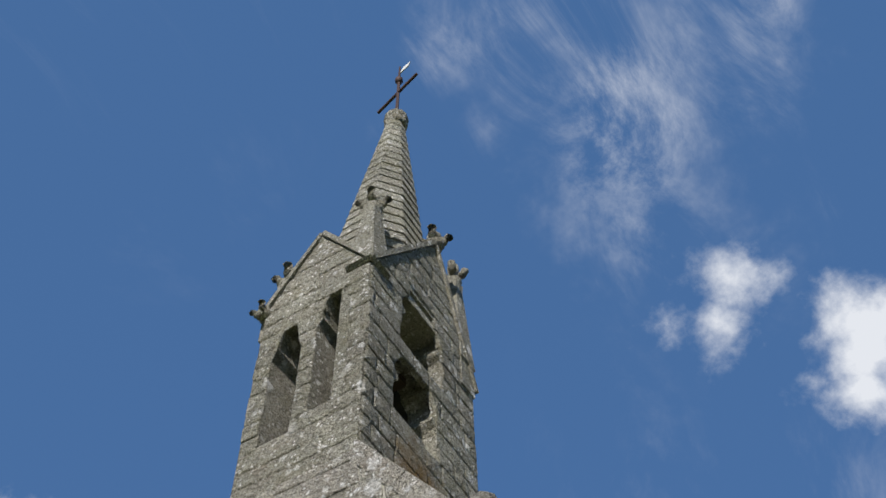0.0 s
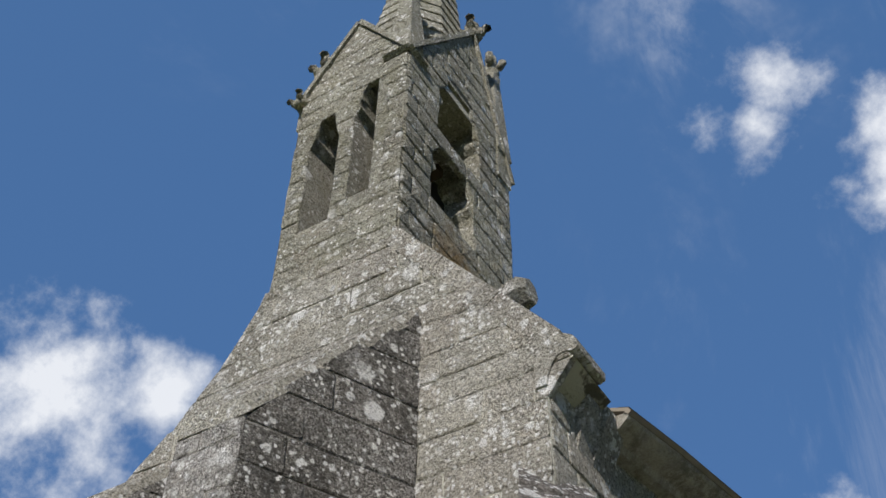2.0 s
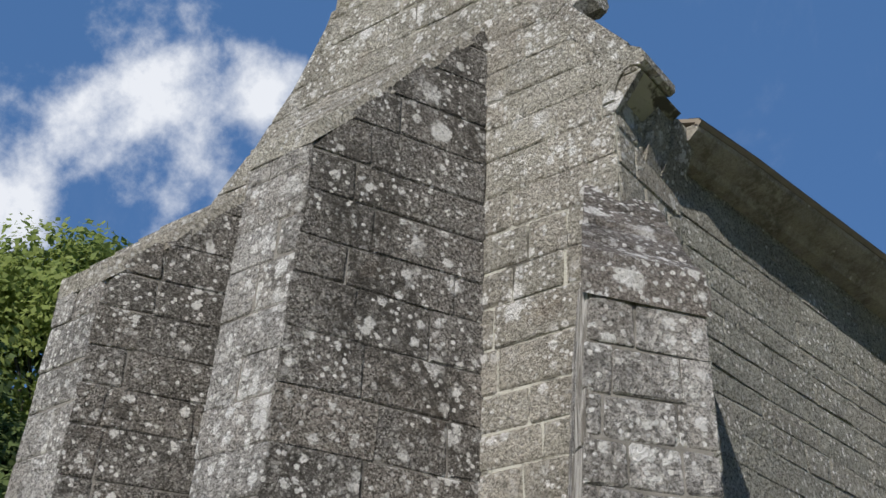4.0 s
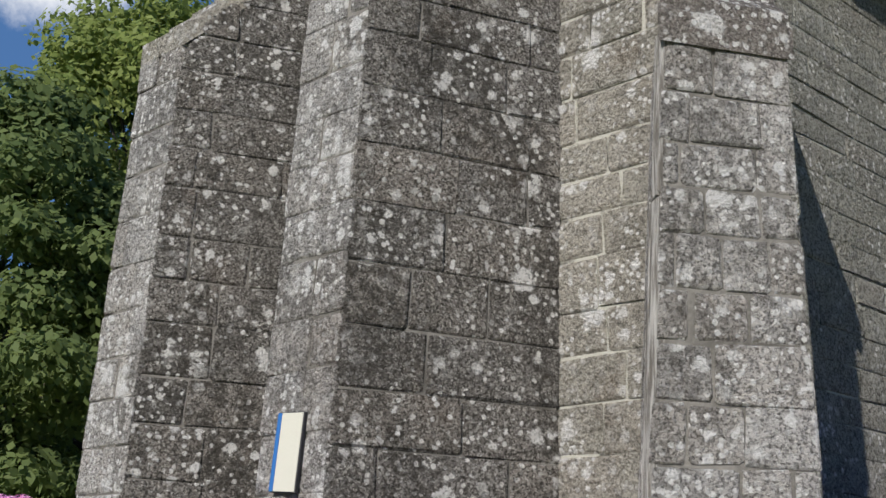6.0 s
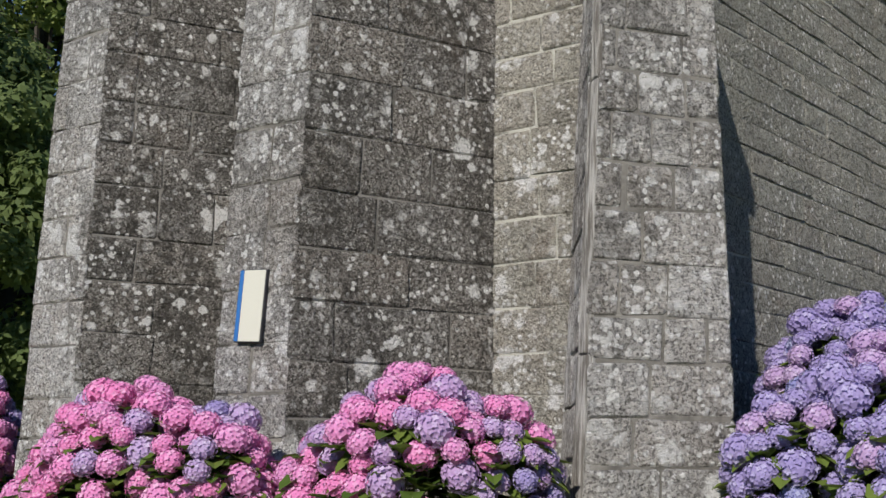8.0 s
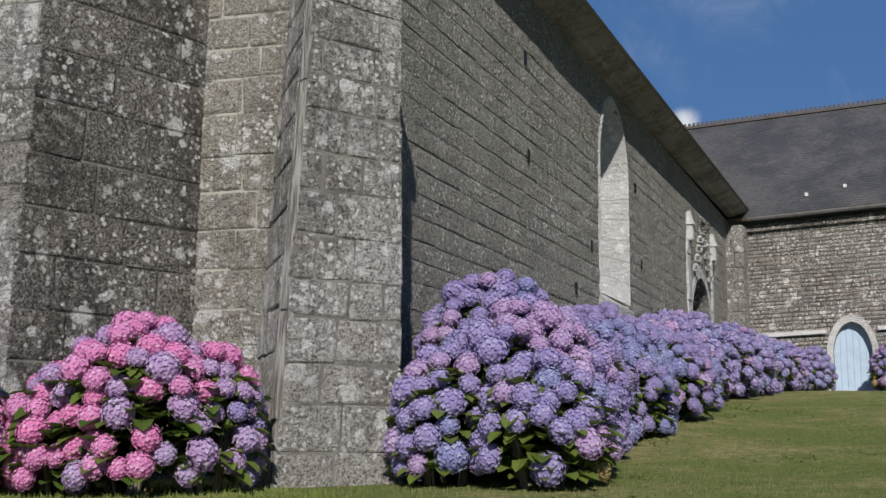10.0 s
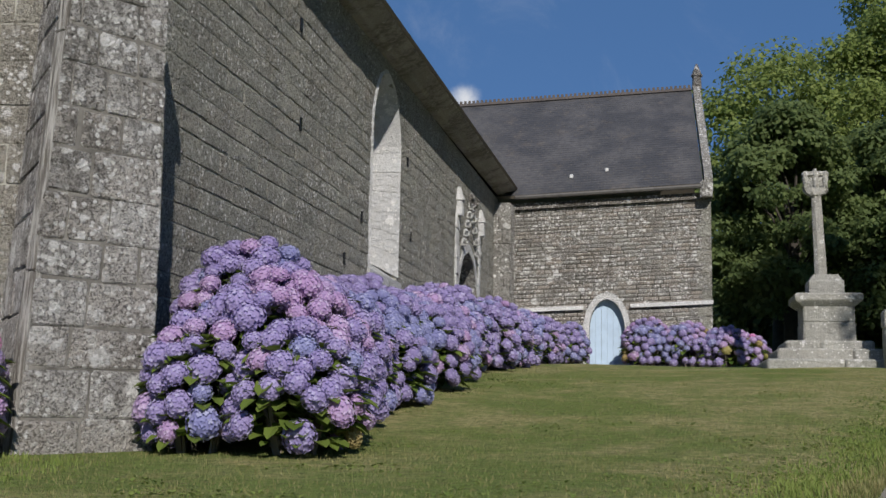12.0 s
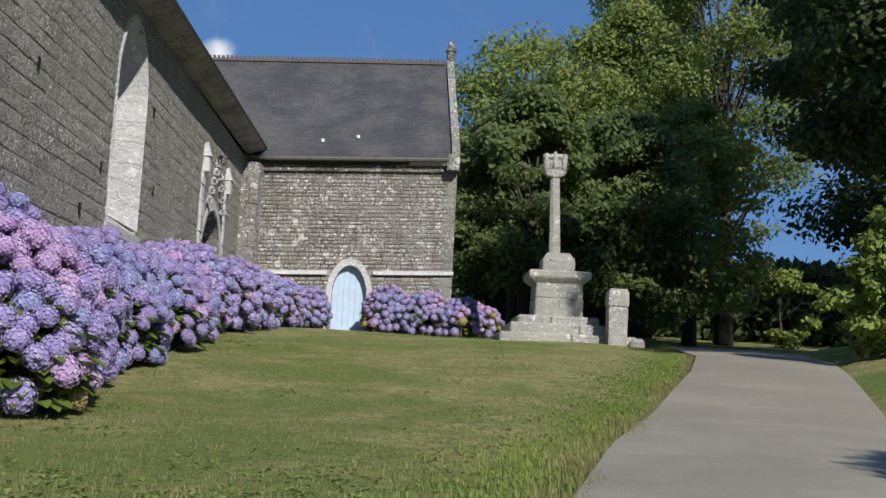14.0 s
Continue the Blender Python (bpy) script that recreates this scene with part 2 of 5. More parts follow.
k = Net("asphalt", 0.9, 0.25)
a = k.mix(k.step(k.noise(0.6, 7, 0.7), 0.38, 0.62), (0.27, 0.245, 0.19), (0.34, 0.31, 0.24))
a = k.mix(k.step(k.noise(3.2, 7, 0.72, shift=4), 0.52, 0.66, 0, 0.5), a, (0.33, 0.28, 0.21))
M["asphalt"] = k.done(k.mix(k.step(k.noise(120, 3), 0.35, 0.7, 0, 0.5), a, (0.12, 0.115, 0.11)), k.noise(110, 3), 0.5, 0.008)


def leafy(name, c1, c2, rough=0.55, trans=0.35):
    k = Net(name, rough, 0.12)
    isl = k.n.new("ShaderNodeNewGeometry").outputs["Random Per Island"]
    col = k.mix(isl, c1, c2)
    col = k.mix(k.step(k.noise(0.6, 3), 0.4, 0.65, 0, 0.6), col, c2)
    k.done(col)
    t = k.n.new("ShaderNodeBsdfTranslucent")
    k.put(t.inputs["Color"], col)
    mx = k.n.new("ShaderNodeMixShader")
    mx.inputs[0].default_value = trans
    k.l.new(k.b.outputs[0], mx.inputs[1])
    k.l.new(t.outputs[0], mx.inputs[2])
    k.l.new(mx.outputs[0], k.n["Material Output"].inputs["Surface"])
    return k.m


M["grass"] = leafy("grass", (0.13, 0.185, 0.045), (0.33, 0.29, 0.13))
M["weed"] = leafy("weed", (0.14, 0.225, 0.045), (0.26, 0.31, 0.085))
M["hyd_leaf"] = leafy("hyd_leaf", (0.055, 0.11, 0.02), (0.16, 0.21, 0.045))
M["tree_leaf"] = leafy("tree_leaf", (0.17, 0.235, 0.065), (0.29, 0.345, 0.11), trans=0.5)
# Darker copy of the tree leaf; holds the shade on the shaded trees.
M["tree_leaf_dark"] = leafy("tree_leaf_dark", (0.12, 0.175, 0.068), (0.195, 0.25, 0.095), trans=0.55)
# Darkest leaf; on the far wood it paints in the shade of taller trees.
M["leaf_darkest"] = leafy("leaf_darkest", (0.05, 0.075, 0.034), (0.10, 0.135, 0.055), trans=0.4)


def petals(name, c1, c2, c3):
    k = Net(name, 0.7, 0.2)
    isl = k.n.new("ShaderNodeNewGeometry").outputs["Random Per Island"]
    col = k.mix(k.rnd, c1, c2)
    col = k.mix(k.step(isl, 0.45, 1.0, 0, 0.55), col, c3)
    k.done(col)
    t = k.n.new("ShaderNodeBsdfTranslucent")
    k.put(t.inputs["Color"], col)
    mx = k.n.new("ShaderNodeMixShader")
    mx.inputs[0].default_value = 0.25
    k.l.new(k.b.outputs[0], mx.inputs[1])
    k.l.new(t.outputs[0], mx.inputs[2])
    k.l.new(mx.outputs[0], k.n["Material Output"].inputs["Surface"])
    return k.m


M["pink"] = petals("pink", (0.72, 0.24, 0.48), (0.66, 0.29, 0.53), (0.84, 0.56, 0.72))
M["mauve"] = petals("mauve", (0.47, 0.31, 0.53), (0.48, 0.36, 0.57), (0.70, 0.61, 0.75))
M["violet"] = petals("violet", (0.32, 0.265, 0.50), (0.36, 0.30, 0.53), (0.58, 0.54, 0.72))
M["blue"] = petals("blue", (0.27, 0.27, 0.50), (0.31, 0.32, 0.54), (0.56, 0.57, 0.73))
M["bud"] = petals("bud", (0.34, 0.33, 0.10), (0.42, 0.30, 0.16), (0.5, 0.45, 0.2))


def plain(name, c, rough=0.6, metal=0.0, wear=0.15):
    k = Net(name, rough, 0.4)
    k.b.inputs["Metallic"].default_value = metal
    return k.done(k.mix(k.step(k.noise(6, 5), 0.4, 0.7, 0, wear), c, tuple(v * 0.55 for v in c)), k.noise(50, 3), 0.15, 0.005)


M["iron"] = plain("iron", (0.075, 0.045, 0.04), 0.7, 0.3, 0.5)
M["white_metal"] = plain("white_metal", (0.62, 0.62, 0.6), 0.5, 0.2)
M["blue_paint"] = plain("blue_paint", (0.44, 0.56, 0.69), 0.6, 0, 0.2)
M["board_blue"] = plain("board_blue", (0.03, 0.13, 0.36), 0.4, 0, 0.1)
M["board_cream"] = plain("board_cream", (0.54, 0.53, 0.45), 0.5, 0, 0.05)
M["board_edge"] = plain("board_edge", (0.03, 0.03, 0.035), 0.5, 0, 0.1)
M["wood_dark"] = plain("wood_dark", (0.055, 0.035, 0.022), 0.7, 0, 0.4)
M["timber"] = plain("timber", (0.22, 0.19, 0.15), 0.85, 0, 0.4)
M["zinc"] = plain("zinc", (0.12, 0.113, 0.105), 0.6, 0.2, 0.5)
M["bark"] = plain("bark", (0.06, 0.052, 0.042), 0.95, 0, 0.6)
M["dark_glass"] = plain("dark_glass", (0.012, 0.013, 0.015), 0.12, 0, 0.1)
M["bronze"] = plain("bronze", (0.06, 0.075, 0.055), 0.5, 0.7, 0.4)
M["ridge_tile"] = plain("ridge_tile", (0.10, 0.085, 0.075), 0.8, 0, 0.5)


# ---- mesh helpers ----
def mesh_of(name, verts, faces, material, smooth=False):
    me = bpy.data.meshes.new(name)
    me.from_pydata([tuple(v) for v in verts], [], faces)
    me.materials.append(M[material])
    if smooth:
        me.polygons.foreach_set("use_smooth", [True] * len(me.polygons))
    me.update()
    return me


def part(name, geo, material, parent=None, label="", smooth=False):
    """One mesh object (verts, faces) under a thing or a part."""
    ob = new(name, mesh_of(name, geo[0], geo[1], material, smooth))
    ob.parent = parent
    if label:
        ob["label"] = label
    return ob


def empty(name, label, category, group="", kind=""):
    return tagged(new(name), label, category, group, kind)


def join(geos):
    verts, faces = [], []
    for v, f in geos:
        o = len(verts)
        verts += list(v)
        faces += [tuple(i + o for i in q) for q in f]
    return verts, faces


def prism(front, back):
    """A closed body between two loops of the same length (front seen counter-clockwise)."""
    n = len(front)
    faces = [tuple(range(n)), tuple(range(2 * n - 1, n - 1, -1))]
    faces += [(i, n + i, n + (i + 1) % n, (i + 1) % n) for i in range(n)]
    return list(front) + list(back), faces


def box(x0, x1, y0, y1, z0, z1, bev=0.02):
    """A box with chamfered upright and top edges."""
    b = min(bev, (x1 - x0) / 3, (y1 - y0) / 3, (z1 - z0) / 3)

    def loop(i, z):
        c = b if i else 0
        return [Vector(p) for p in ((x0 + c, y0 + b + c * 0, z), (x0 + b + c * 0, y0 + c, z), (x1 - b, y0 + c, z), (x1 - c, y0 + b, z),
                                    (x1 - c, y1 - b, z), (x1 - b, y1 - c, z), (x0 + b, y1 - c, z), (x0 + c, y1 - b, z))]
    loops = [loop(0, z0), loop(0, z1 - b), loop(1, z1)]
    verts = [v for lp in loops for v in lp]
    faces = [tuple(range(7, -1, -1)), tuple(range(16, 24))]
    for r in (0, 8):
        faces += [(r + i, r + (i + 1) % 8, r + 8 + (i + 1) % 8, r + 8 + i) for i in range(8)]
    return verts, faces


def rings(loops, cap=True):
    """Skin over a stack of loops of the same length."""
    n = len(loops[0])
    verts = [v for lp in loops for v in lp]
    faces = []
    for r in range(len(loops) - 1):
        faces += [(r * n + i, r * n + (i + 1) % n, (r + 1) * n + (i + 1) % n, (r + 1) * n + i) for i in range(n)]
    if cap:
        faces += [tuple(range(n - 1, -1, -1)), tuple(range((len(loops) - 1) * n, len(loops) * n))]
    return verts, faces


def circle(c, r, n, axis="z", turn=0.0, ry=None):
    out = []
    for i in range(n):
        a = 2 * math.pi * (i + turn) / n
        u, v = math.cos(a) * r, math.sin(a) * (ry or r)
        out.append(Vector(c) + Vector({"z": (u, v, 0), "y": (u, 0, v), "x": (0, u, v)}[axis]))
    return out


def tube(points, radii, n=6):
    """A round tapering bar along points."""
    loops = []
    for i, p in enumerate(points):
        p = Vector(p)
        d = (Vector(points[min(i + 1, len(points) - 1)]) - Vector(points[max(i - 1, 0)])).normalized()
        s = d.orthogonal().normalized()
        t = d.cross(s)
        loops.append([p + (s * math.cos(2 * math.pi * j / n) + t * math.sin(2 * math.pi * j / n)) * radii[i] for j in range(n)])
    return rings(loops)


def stone_block(c, n, d, back, gap, bev, rng):
    """A dressed stone with worn arrises: corners c (counter-clockwise seen from outside), outward n, proud by d."""
    lx, lz = c[1] - c[0], c[3] - c[0]
    w = min(lx.length, max((c[2] - c[1]).length, lz.length))
    if w < 0.03:
        return None
    lx.normalize()
    lz.normalize()
    mid = (c[0] + c[1] + c[2] + c[3]) / 4
    cut_off = min(0.022, w * 0.10)
    wave = min(0.009, w * 0.04)

    def ring(s, out, jit):
        """Eight points: each corner cut off; inset by s, lifted by out."""
        s = min(s, w * 0.4)
        pts = []
        for i in range(4):
            p, a, b = c[i], c[i - 1], c[(i + 1) % 4]
            q = mid - p
            p = p + lx * math.copysign(s, q.dot(lx)) + lz * math.copysign(s, q.dot(lz))
            k = cut_off * (0.35 + 0.65 * jit[i])
            pts += [p + (a - c[i]).normalized() * k, p + (b - c[i]).normalized() * k]
        return [p + n * out for p in pts]
    jit = [rng.random() for _ in range(4)]
    wob = [lx * rng.uniform(-1, 1) * wave + lz * rng.uniform(-1, 1) * wave for _ in range(8)]
    ring0 = ring(gap, -back, jit)
    ring1 = [p + q for p, q in zip(ring(gap, d - bev, jit), wob)]
    ring2 = [p + q * 1.5 + n * rng.uniform(-0.003, 0.002) for p, q in zip(ring(gap + bev * 1.25, d, jit), wob)]
    top = sum(ring2, Vector()) / 8 + n * rng.uniform(0.001, 0.012)
    verts = ring0 + ring1 + ring2 + [top]
    faces = []
    for r in (0, 8):
        faces += [(r + i, r + (i + 1) % 8, r + 8 + (i + 1) % 8, r + 8 + i) for i in range(8)]
    faces += [(16 + i, 16 + (i + 1) % 8, 24) for i in range(8)]
    return verts, faces


def weld(geo):
    """Joins corners that touch."""
    seen, verts, remap = {}, [], []
    for v in geo[0]:
        key = (round(v.x, 3), round(v.y, 3), round(v.z, 3))
        if key not in seen:
            seen[key] = len(verts)
            verts.append(v)
        remap.append(seen[key])
    faces = []
    for f in geo[1]:
        q = []
        for i in f:
            if remap[i] not in q:
                q.append(remap[i])
        if len(q) > 2:
            faces.append(tuple(q))
    return verts, faces


def lay(parent, P, n, spans, z0, z1, course, length, material, rng, parts=300, thick=0.5, core="mortar", gap=0.0035, proud=0.013, near=None,
        name="stone", inset=0.0, worn=0.009):
    """A coursed stone wall: P(u, z) is its face, spans(z) the stretches of u that are solid. Lays a core and the stones on it."""
    core_geo, loose, single, count = [], [], [], 0
    z = z0
    while z < z1 - 0.03:
        h = course * rng.uniform(0.86, 1.16)
        if z + h > z1 - course * 0.4:
            h = z1 - z
        za, zb = z + 0.002, z + h - 0.002
        sa, sb = spans(za), spans(zb)
        steps = 4 if len(sa) > 1 or len(sa) != len(sb) else 2
        for i in range(steps):
            a, b = z + h * i / steps, z + h * (i + 1) / steps
            ta, tb = spans(a + 1e-5), spans(b - 1e-5)
            if len(ta) != len(tb):
                tb = ta if len(ta) > len(tb) else tb
                ta = tb
            for (u0, u1), (v0, v1) in zip(ta, tb):
                if max(u1 - u0, v1 - v0) < 0.02:
                    continue
                loop = [P(u0 + inset, a), P(u1 - inset, a), P(v1 - inset, b), P(v0 + inset, b)]
                core_geo.append(prism(loop, [p - n * thick for p in loop]))
        if len(sa) != len(sb):
            sa = sb = spans((za + zb) / 2)
        for (u0, u1), (v0, v1) in zip(sa, sb):
            wide = max(u1 - u0, v1 - v0)
            if wide < 0.05:
                continue
            cuts = [0.0]
            first = True
            while cuts[-1] < 1:
                step = length * rng.uniform(0.6, 1.5) * (rng.uniform(0.4, 1) if first else 1) / wide
                first = False
                cuts.append(cuts[-1] + step)
                if cuts[-1] > 1 - 0.35 * length / wide:
                    cuts[-1] = 1.0
            skew = abs(u0 - v0) + abs(u1 - v1) > 0.03
            for s, t in zip(cuts, cuts[1:]):
                if skew:
                    a0, b0 = min(u0, v0), max(u1, v1)
                    ua, ub = a0 + (b0 - a0) * s, a0 + (b0 - a0) * t
                    hold = lambda u, lo, hi: max(lo, min(hi, u))
                    c = [P(hold(ua, u0, u1), z), P(hold(ub, u0, u1), z), P(hold(ub, v0, v1), z + h), P(hold(ua, v0, v1), z + h)]
                else:
                    c = [P(u0 + (u1 - u0) * s, z), P(u0 + (u1 - u0) * t, z), P(v0 + (v1 - v0) * t, z + h), P(v0 + (v1 - v0) * s, z + h)]
                geo = stone_block(c, n, proud + rng.uniform(-0.003, 0.005), 0.05, gap * rng.uniform(0.1, 2.0), worn * rng.uniform(0.5, 1.5), rng)
                if geo is None:
                    continue
                mid = (c[0] + c[2]) / 2
                if count < parts and (near is None or near(mid)):
                    single.append(geo)
                    count += 1
                else:
                    loose.append(geo)
        z += h
    body = part("masonry", weld(join(core_geo)), core, parent)
    for geo in single:
        part(name, geo, material, body)
    if loose:
        part("stones", join(loose), material, body)["kind"] = "stuff"


def lerp(a, b, t):
    return a + (b - a) * t


def table(pts):
    """A piecewise straight function through (x, y) pairs."""
    def f(x):
        if x <= pts[0][0]:
            return pts[0][1]
        for (a, p), (b, q) in zip(pts, pts[1:]):
            if x <= b:
                return p + (q - p) * (x - a) / (b - a)
        return pts[-1][1]
    return f


def cut(spans, holes):
    """spans minus the holes' stretches."""
    out = list(spans)
    for h0, h1 in holes:
        nxt = []
        for a, b in out:
            if h1 <= a or h0 >= b:
                nxt.append((a, b))
                continue
            if h0 > a:
                nxt.append((a, h0))
            if h1 < b:
                nxt.append((h1, b))
        out = nxt
    return out


def arch(u0, u1, z0, spring, top):
    """The width of a pointed opening at height z, or None."""
    def f(z):
        if z < z0 or z > top:
            return None
        if z <= spring:
            return u0, u1
        t = (z - spring) / (top - spring)
        half = (u1 - u0) / 2 * math.sqrt(max(0.0, 1 - t ** 1.6))
        c = (u0 + u1) / 2
        return (c - half, c + half) if half > 0.02 else None
    return f


def trefoil(u0, u1, z0, spring, top):
    """As arch, with a cusped head."""
    def f(z):
        if z < z0 or z > top:
            return None
        if z <= spring:
            return u0, u1
        t = (z - spring) / (top - spring)
        w = 1.0 - 0.36 * max(0, 1 - abs(t - 0.42) / 0.16) if t < 0.55 else math.sqrt(max(0, 1 - ((t - 0.5) / 0.5) ** 2)) * 0.78
        half = (u1 - u0) / 2 * w
        c = (u0 + u1) / 2
        return (c - half, c + half) if half > 0.02 else None
    return f


def quatrefoil(u0, u1, z0, z1):
    """A squarish opening with cusps half way up its sides and a notched head."""
    def f(z):
        if z < z0 or z > z1:
            return None
        t = (z - z0) / (z1 - z0)
        w = 1.0 if t < 0.42 else 1.0 - 0.30 * (1 - abs(t - 0.52) / 0.10) if t < 0.62 else 0.98 if t < 0.84 else 0.62
        c, half = (u0 + u1) / 2, (u1 - u0) / 2 * w
        return c - half, c + half
    return f


# ---- ground ----
rise = table([(-30, -1.4), (-7.5, -1.15), (-5, -0.5), (-3, -0.02), (-1, 0.08), (0, 0.12), (2, 0.26), (4, 0.5), (6, 0.72), (9, 0.98), (15, 1.36),
              (21, 1.6), (30, 1.95), (60, 4.2), (150, 9.0)])
road_l = table([(-12, 2.6), (-3, 4.85), (0, 5.6), (3, 6.6), (6, 7.6), (10, 8.7), (14, 9.3), (18, 10.3), (24, 13.0), (34, 20.0), (60, 40)])
road_r = table([(-12, 6.3), (-3, 7.1), (0, 7.75), (2.4, 8.4), (6.8, 9.8), (10, 10.8), (14, 11.8), (18, 13.0), (24, 16.0), (34, 23.2), (60, 44)])


def ground_z(x, y):
    z = rise(y) + 0.035 * math.sin(x * 1.3 + y * 0.7) * math.sin(y * 0.9) * (0.4 if y < 0 else 1)
    d = x - road_l(y)
    if y > -9:
        if -1.2 < d < 0:
            z -= 0.05 * (1 + d / 1.2)
        elif d >= 0:
            z -= 0.05
        e = x - road_r(y)
        if e > 0:
            z += min(e * 0.22, 1.5) + 0.05
    return z


def sheet(name, us, vs, at, material):
    verts = [at(u, v) for v in vs for u in us]
    n = len(us)
    faces = [(j * n + i, j * n + i + 1, (j + 1) * n + i + 1, (j + 1) * n + i) for j in range(len(vs) - 1) for i in range(n - 1)]
    return part(name, (verts, faces), material, smooth=True)


xs = list(np.arange(-14, 24, 0.33)) + [26, 30, 36, 45, 60, 90, 150, 400]
xs = [-400, -120, -60, -40, -30, -22, -18] + xs
ys = [-400, -100, -40, -25, -15] + list(np.arange(-12, 32, 0.33)) + [34, 38, 44, 52, 64, 90, 150, 400]
ground = sheet("ground", [float(x) for x in xs], [float(y) for y in ys], lambda u, v: Vector((u, v, ground_z(u, v))), "lawn")
tagged(ground, "mown grass bank with dry straw-coloured patches", "lawn", kind="structure")
road = sheet("road", [i / 8 for i in range(9)], [float(v) for v in np.arange(-60, 40, 0.5)],
             lambda u, v: Vector((lerp(road_l(v), road_r(v), u), v, rise(v) + 0.012 + 0.03 * math.sin(math.pi * u))), "asphalt")
tagged(road, "narrow worn grey asphalt lane beside the lawn", "road", kind="structure")

# ---- west front with its gable; it stands a little out of square with the nave ----
FRONT = Matrix.Rotation(radians(6.8), 4, "Z")


def on_front(x, y):
    p = FRONT @ Vector((x, y, 0))
    return p.x, p.y


rng = random.Random(5)
west = empty("wall_west", "granite west gable wall with lichen and coped slope", "wall", kind="structure")
west.matrix_world = FRONT
GR = lambda z: 0.10 if z < 5.85 else 0.22 - (z - 6.0) * 0.79
GL = table([(5.9, -4.42), (6.3, -4.2), (6.7, -3.68), (7.25, -3.22), (7.85, -2.86), (8.2, -2.76)])
lay(west, lambda u, z: Vector((u, 0, z)), Vector((0, -1, 0)), lambda z: [(GL(z), GR(z))], -0.4, 8.05, 0.29, 0.5, "granite_front", rng, 300, 0.6, "joint", proud=0.015, gap=0.005, worn=0.012,
    near=lambda p: p.x > -2.7)

lay(west, lambda u, z: Vector((0.105, u, z)), Vector((1, 0, 0)), lambda z: [(0.0, 0.9)], 4.3, 5.72, 0.29, 0.5, "granite_front", rng, 40, 0.1, "joint", proud=0.012, gap=0.005, worn=0.012)

# coping of the gable: long weathered slabs, ending in a kneeler
a, b = Vector((-1.34, 0, 8.14)), Vector((0.22, 0, 6.12))
d = (b - a).normalized()
up = Vector((-d.z, 0, d.x))
for s, t in ((0.0, 0.34), (0.345, 0.68), (0.685, 1.0)):
    p, q = a.lerp(b, s), a.lerp(b, t)
    loop = [p - up * 0.16, q - up * 0.16, q + up * 0.03, p + up * 0.03]
    part("coping_stone", prism([v + Vector((0, -0.022, 0)) for v in loop], [v + Vector((0, 0.42, 0)) for v in loop]), "granite_front", west)
prof = [(0.02, 6.28), (0.16, 6.17), (0.27, 6.09), (0.34, 6.04), (0.375, 5.98), (0.37, 5.92), (0.33, 5.90), (0.27, 5.92), (0.21, 5.91), (0.16, 5.85), (0.125, 5.76), (0.11, 5.68), (0.02, 5.68)]
part("gable_shoulder", prism([Vector(p) for p in ((-0.6, 0.4, 5.7), (0.10, 0.4, 5.7), (0.10, 0.4, 6.14), (-0.6, 0.4, 6.8))],
                           [Vector(p) for p in ((-0.6, 1.3, 5.7), (0.10, 1.3, 5.7), (0.10, 1.3, 6.18), (-0.6, 1.3, 6.8))]), "granite_front", west)
for y0, y1, d in ((0.38, 0.60, 0.0), (0.605, 0.88, 0.04)):
    prof_c = [(-0.3, 5.38), (0.12, 5.38), (0.16 + d, 5.55), (0.24 + d, 5.74), (0.25 + d, 5.88 - d), (-0.3, 6.12)]
    part("corbel_stone", prism([Vector((x, y0, z)) for x, z in prof_c], [Vector((x, y1, z)) for x, z in prof_c]), "granite_front", west)
part("kneeler", prism([Vector((x, -0.03, z)) for x, z in reversed(prof)], [Vector((x, 0.42, z)) for x, z in reversed(prof)]), "granite_front", west,
     "curved kneeler stone at the foot of the gable")


# ---- buttresses ----
def taper_wall(parent, bl, br, tl, tr, z0, z1, n, course, length, material, rng, top_l=None, parts=300, thick=0.25, gap=0.005, proud=0.011, worn=0.009):
    """A face between a left and a right edge that may lean; bl, br, tl, tr are (x, y)."""
    def P(u, z):
        t = (z - z0) / (z1 - z0)
        l = Vector((lerp(bl[0], tl[0], t), lerp(bl[1], tl[1], t), z))
        r = Vector((lerp(br[0], tr[0], t), lerp(br[1], tr[1], t), z))
        return l.lerp(r, u)
    wid = (Vector((*bl, 0)) - Vector((*br, 0))).length
    lay(parent, lambda u, z: P(u / wid, z), n, (top_l or (lambda z: [(-0.012, wid + 0.012)])), z0, z1, course, length, material, rng, parts, thick, "pointing", inset=0.03, proud=proud, gap=gap, worn=worn)


def outward(p, q):
    d = Vector((q[0] - p[0], q[1] - p[1], 0)).normalized()
    return Vector((d.y, -d.x, 0))


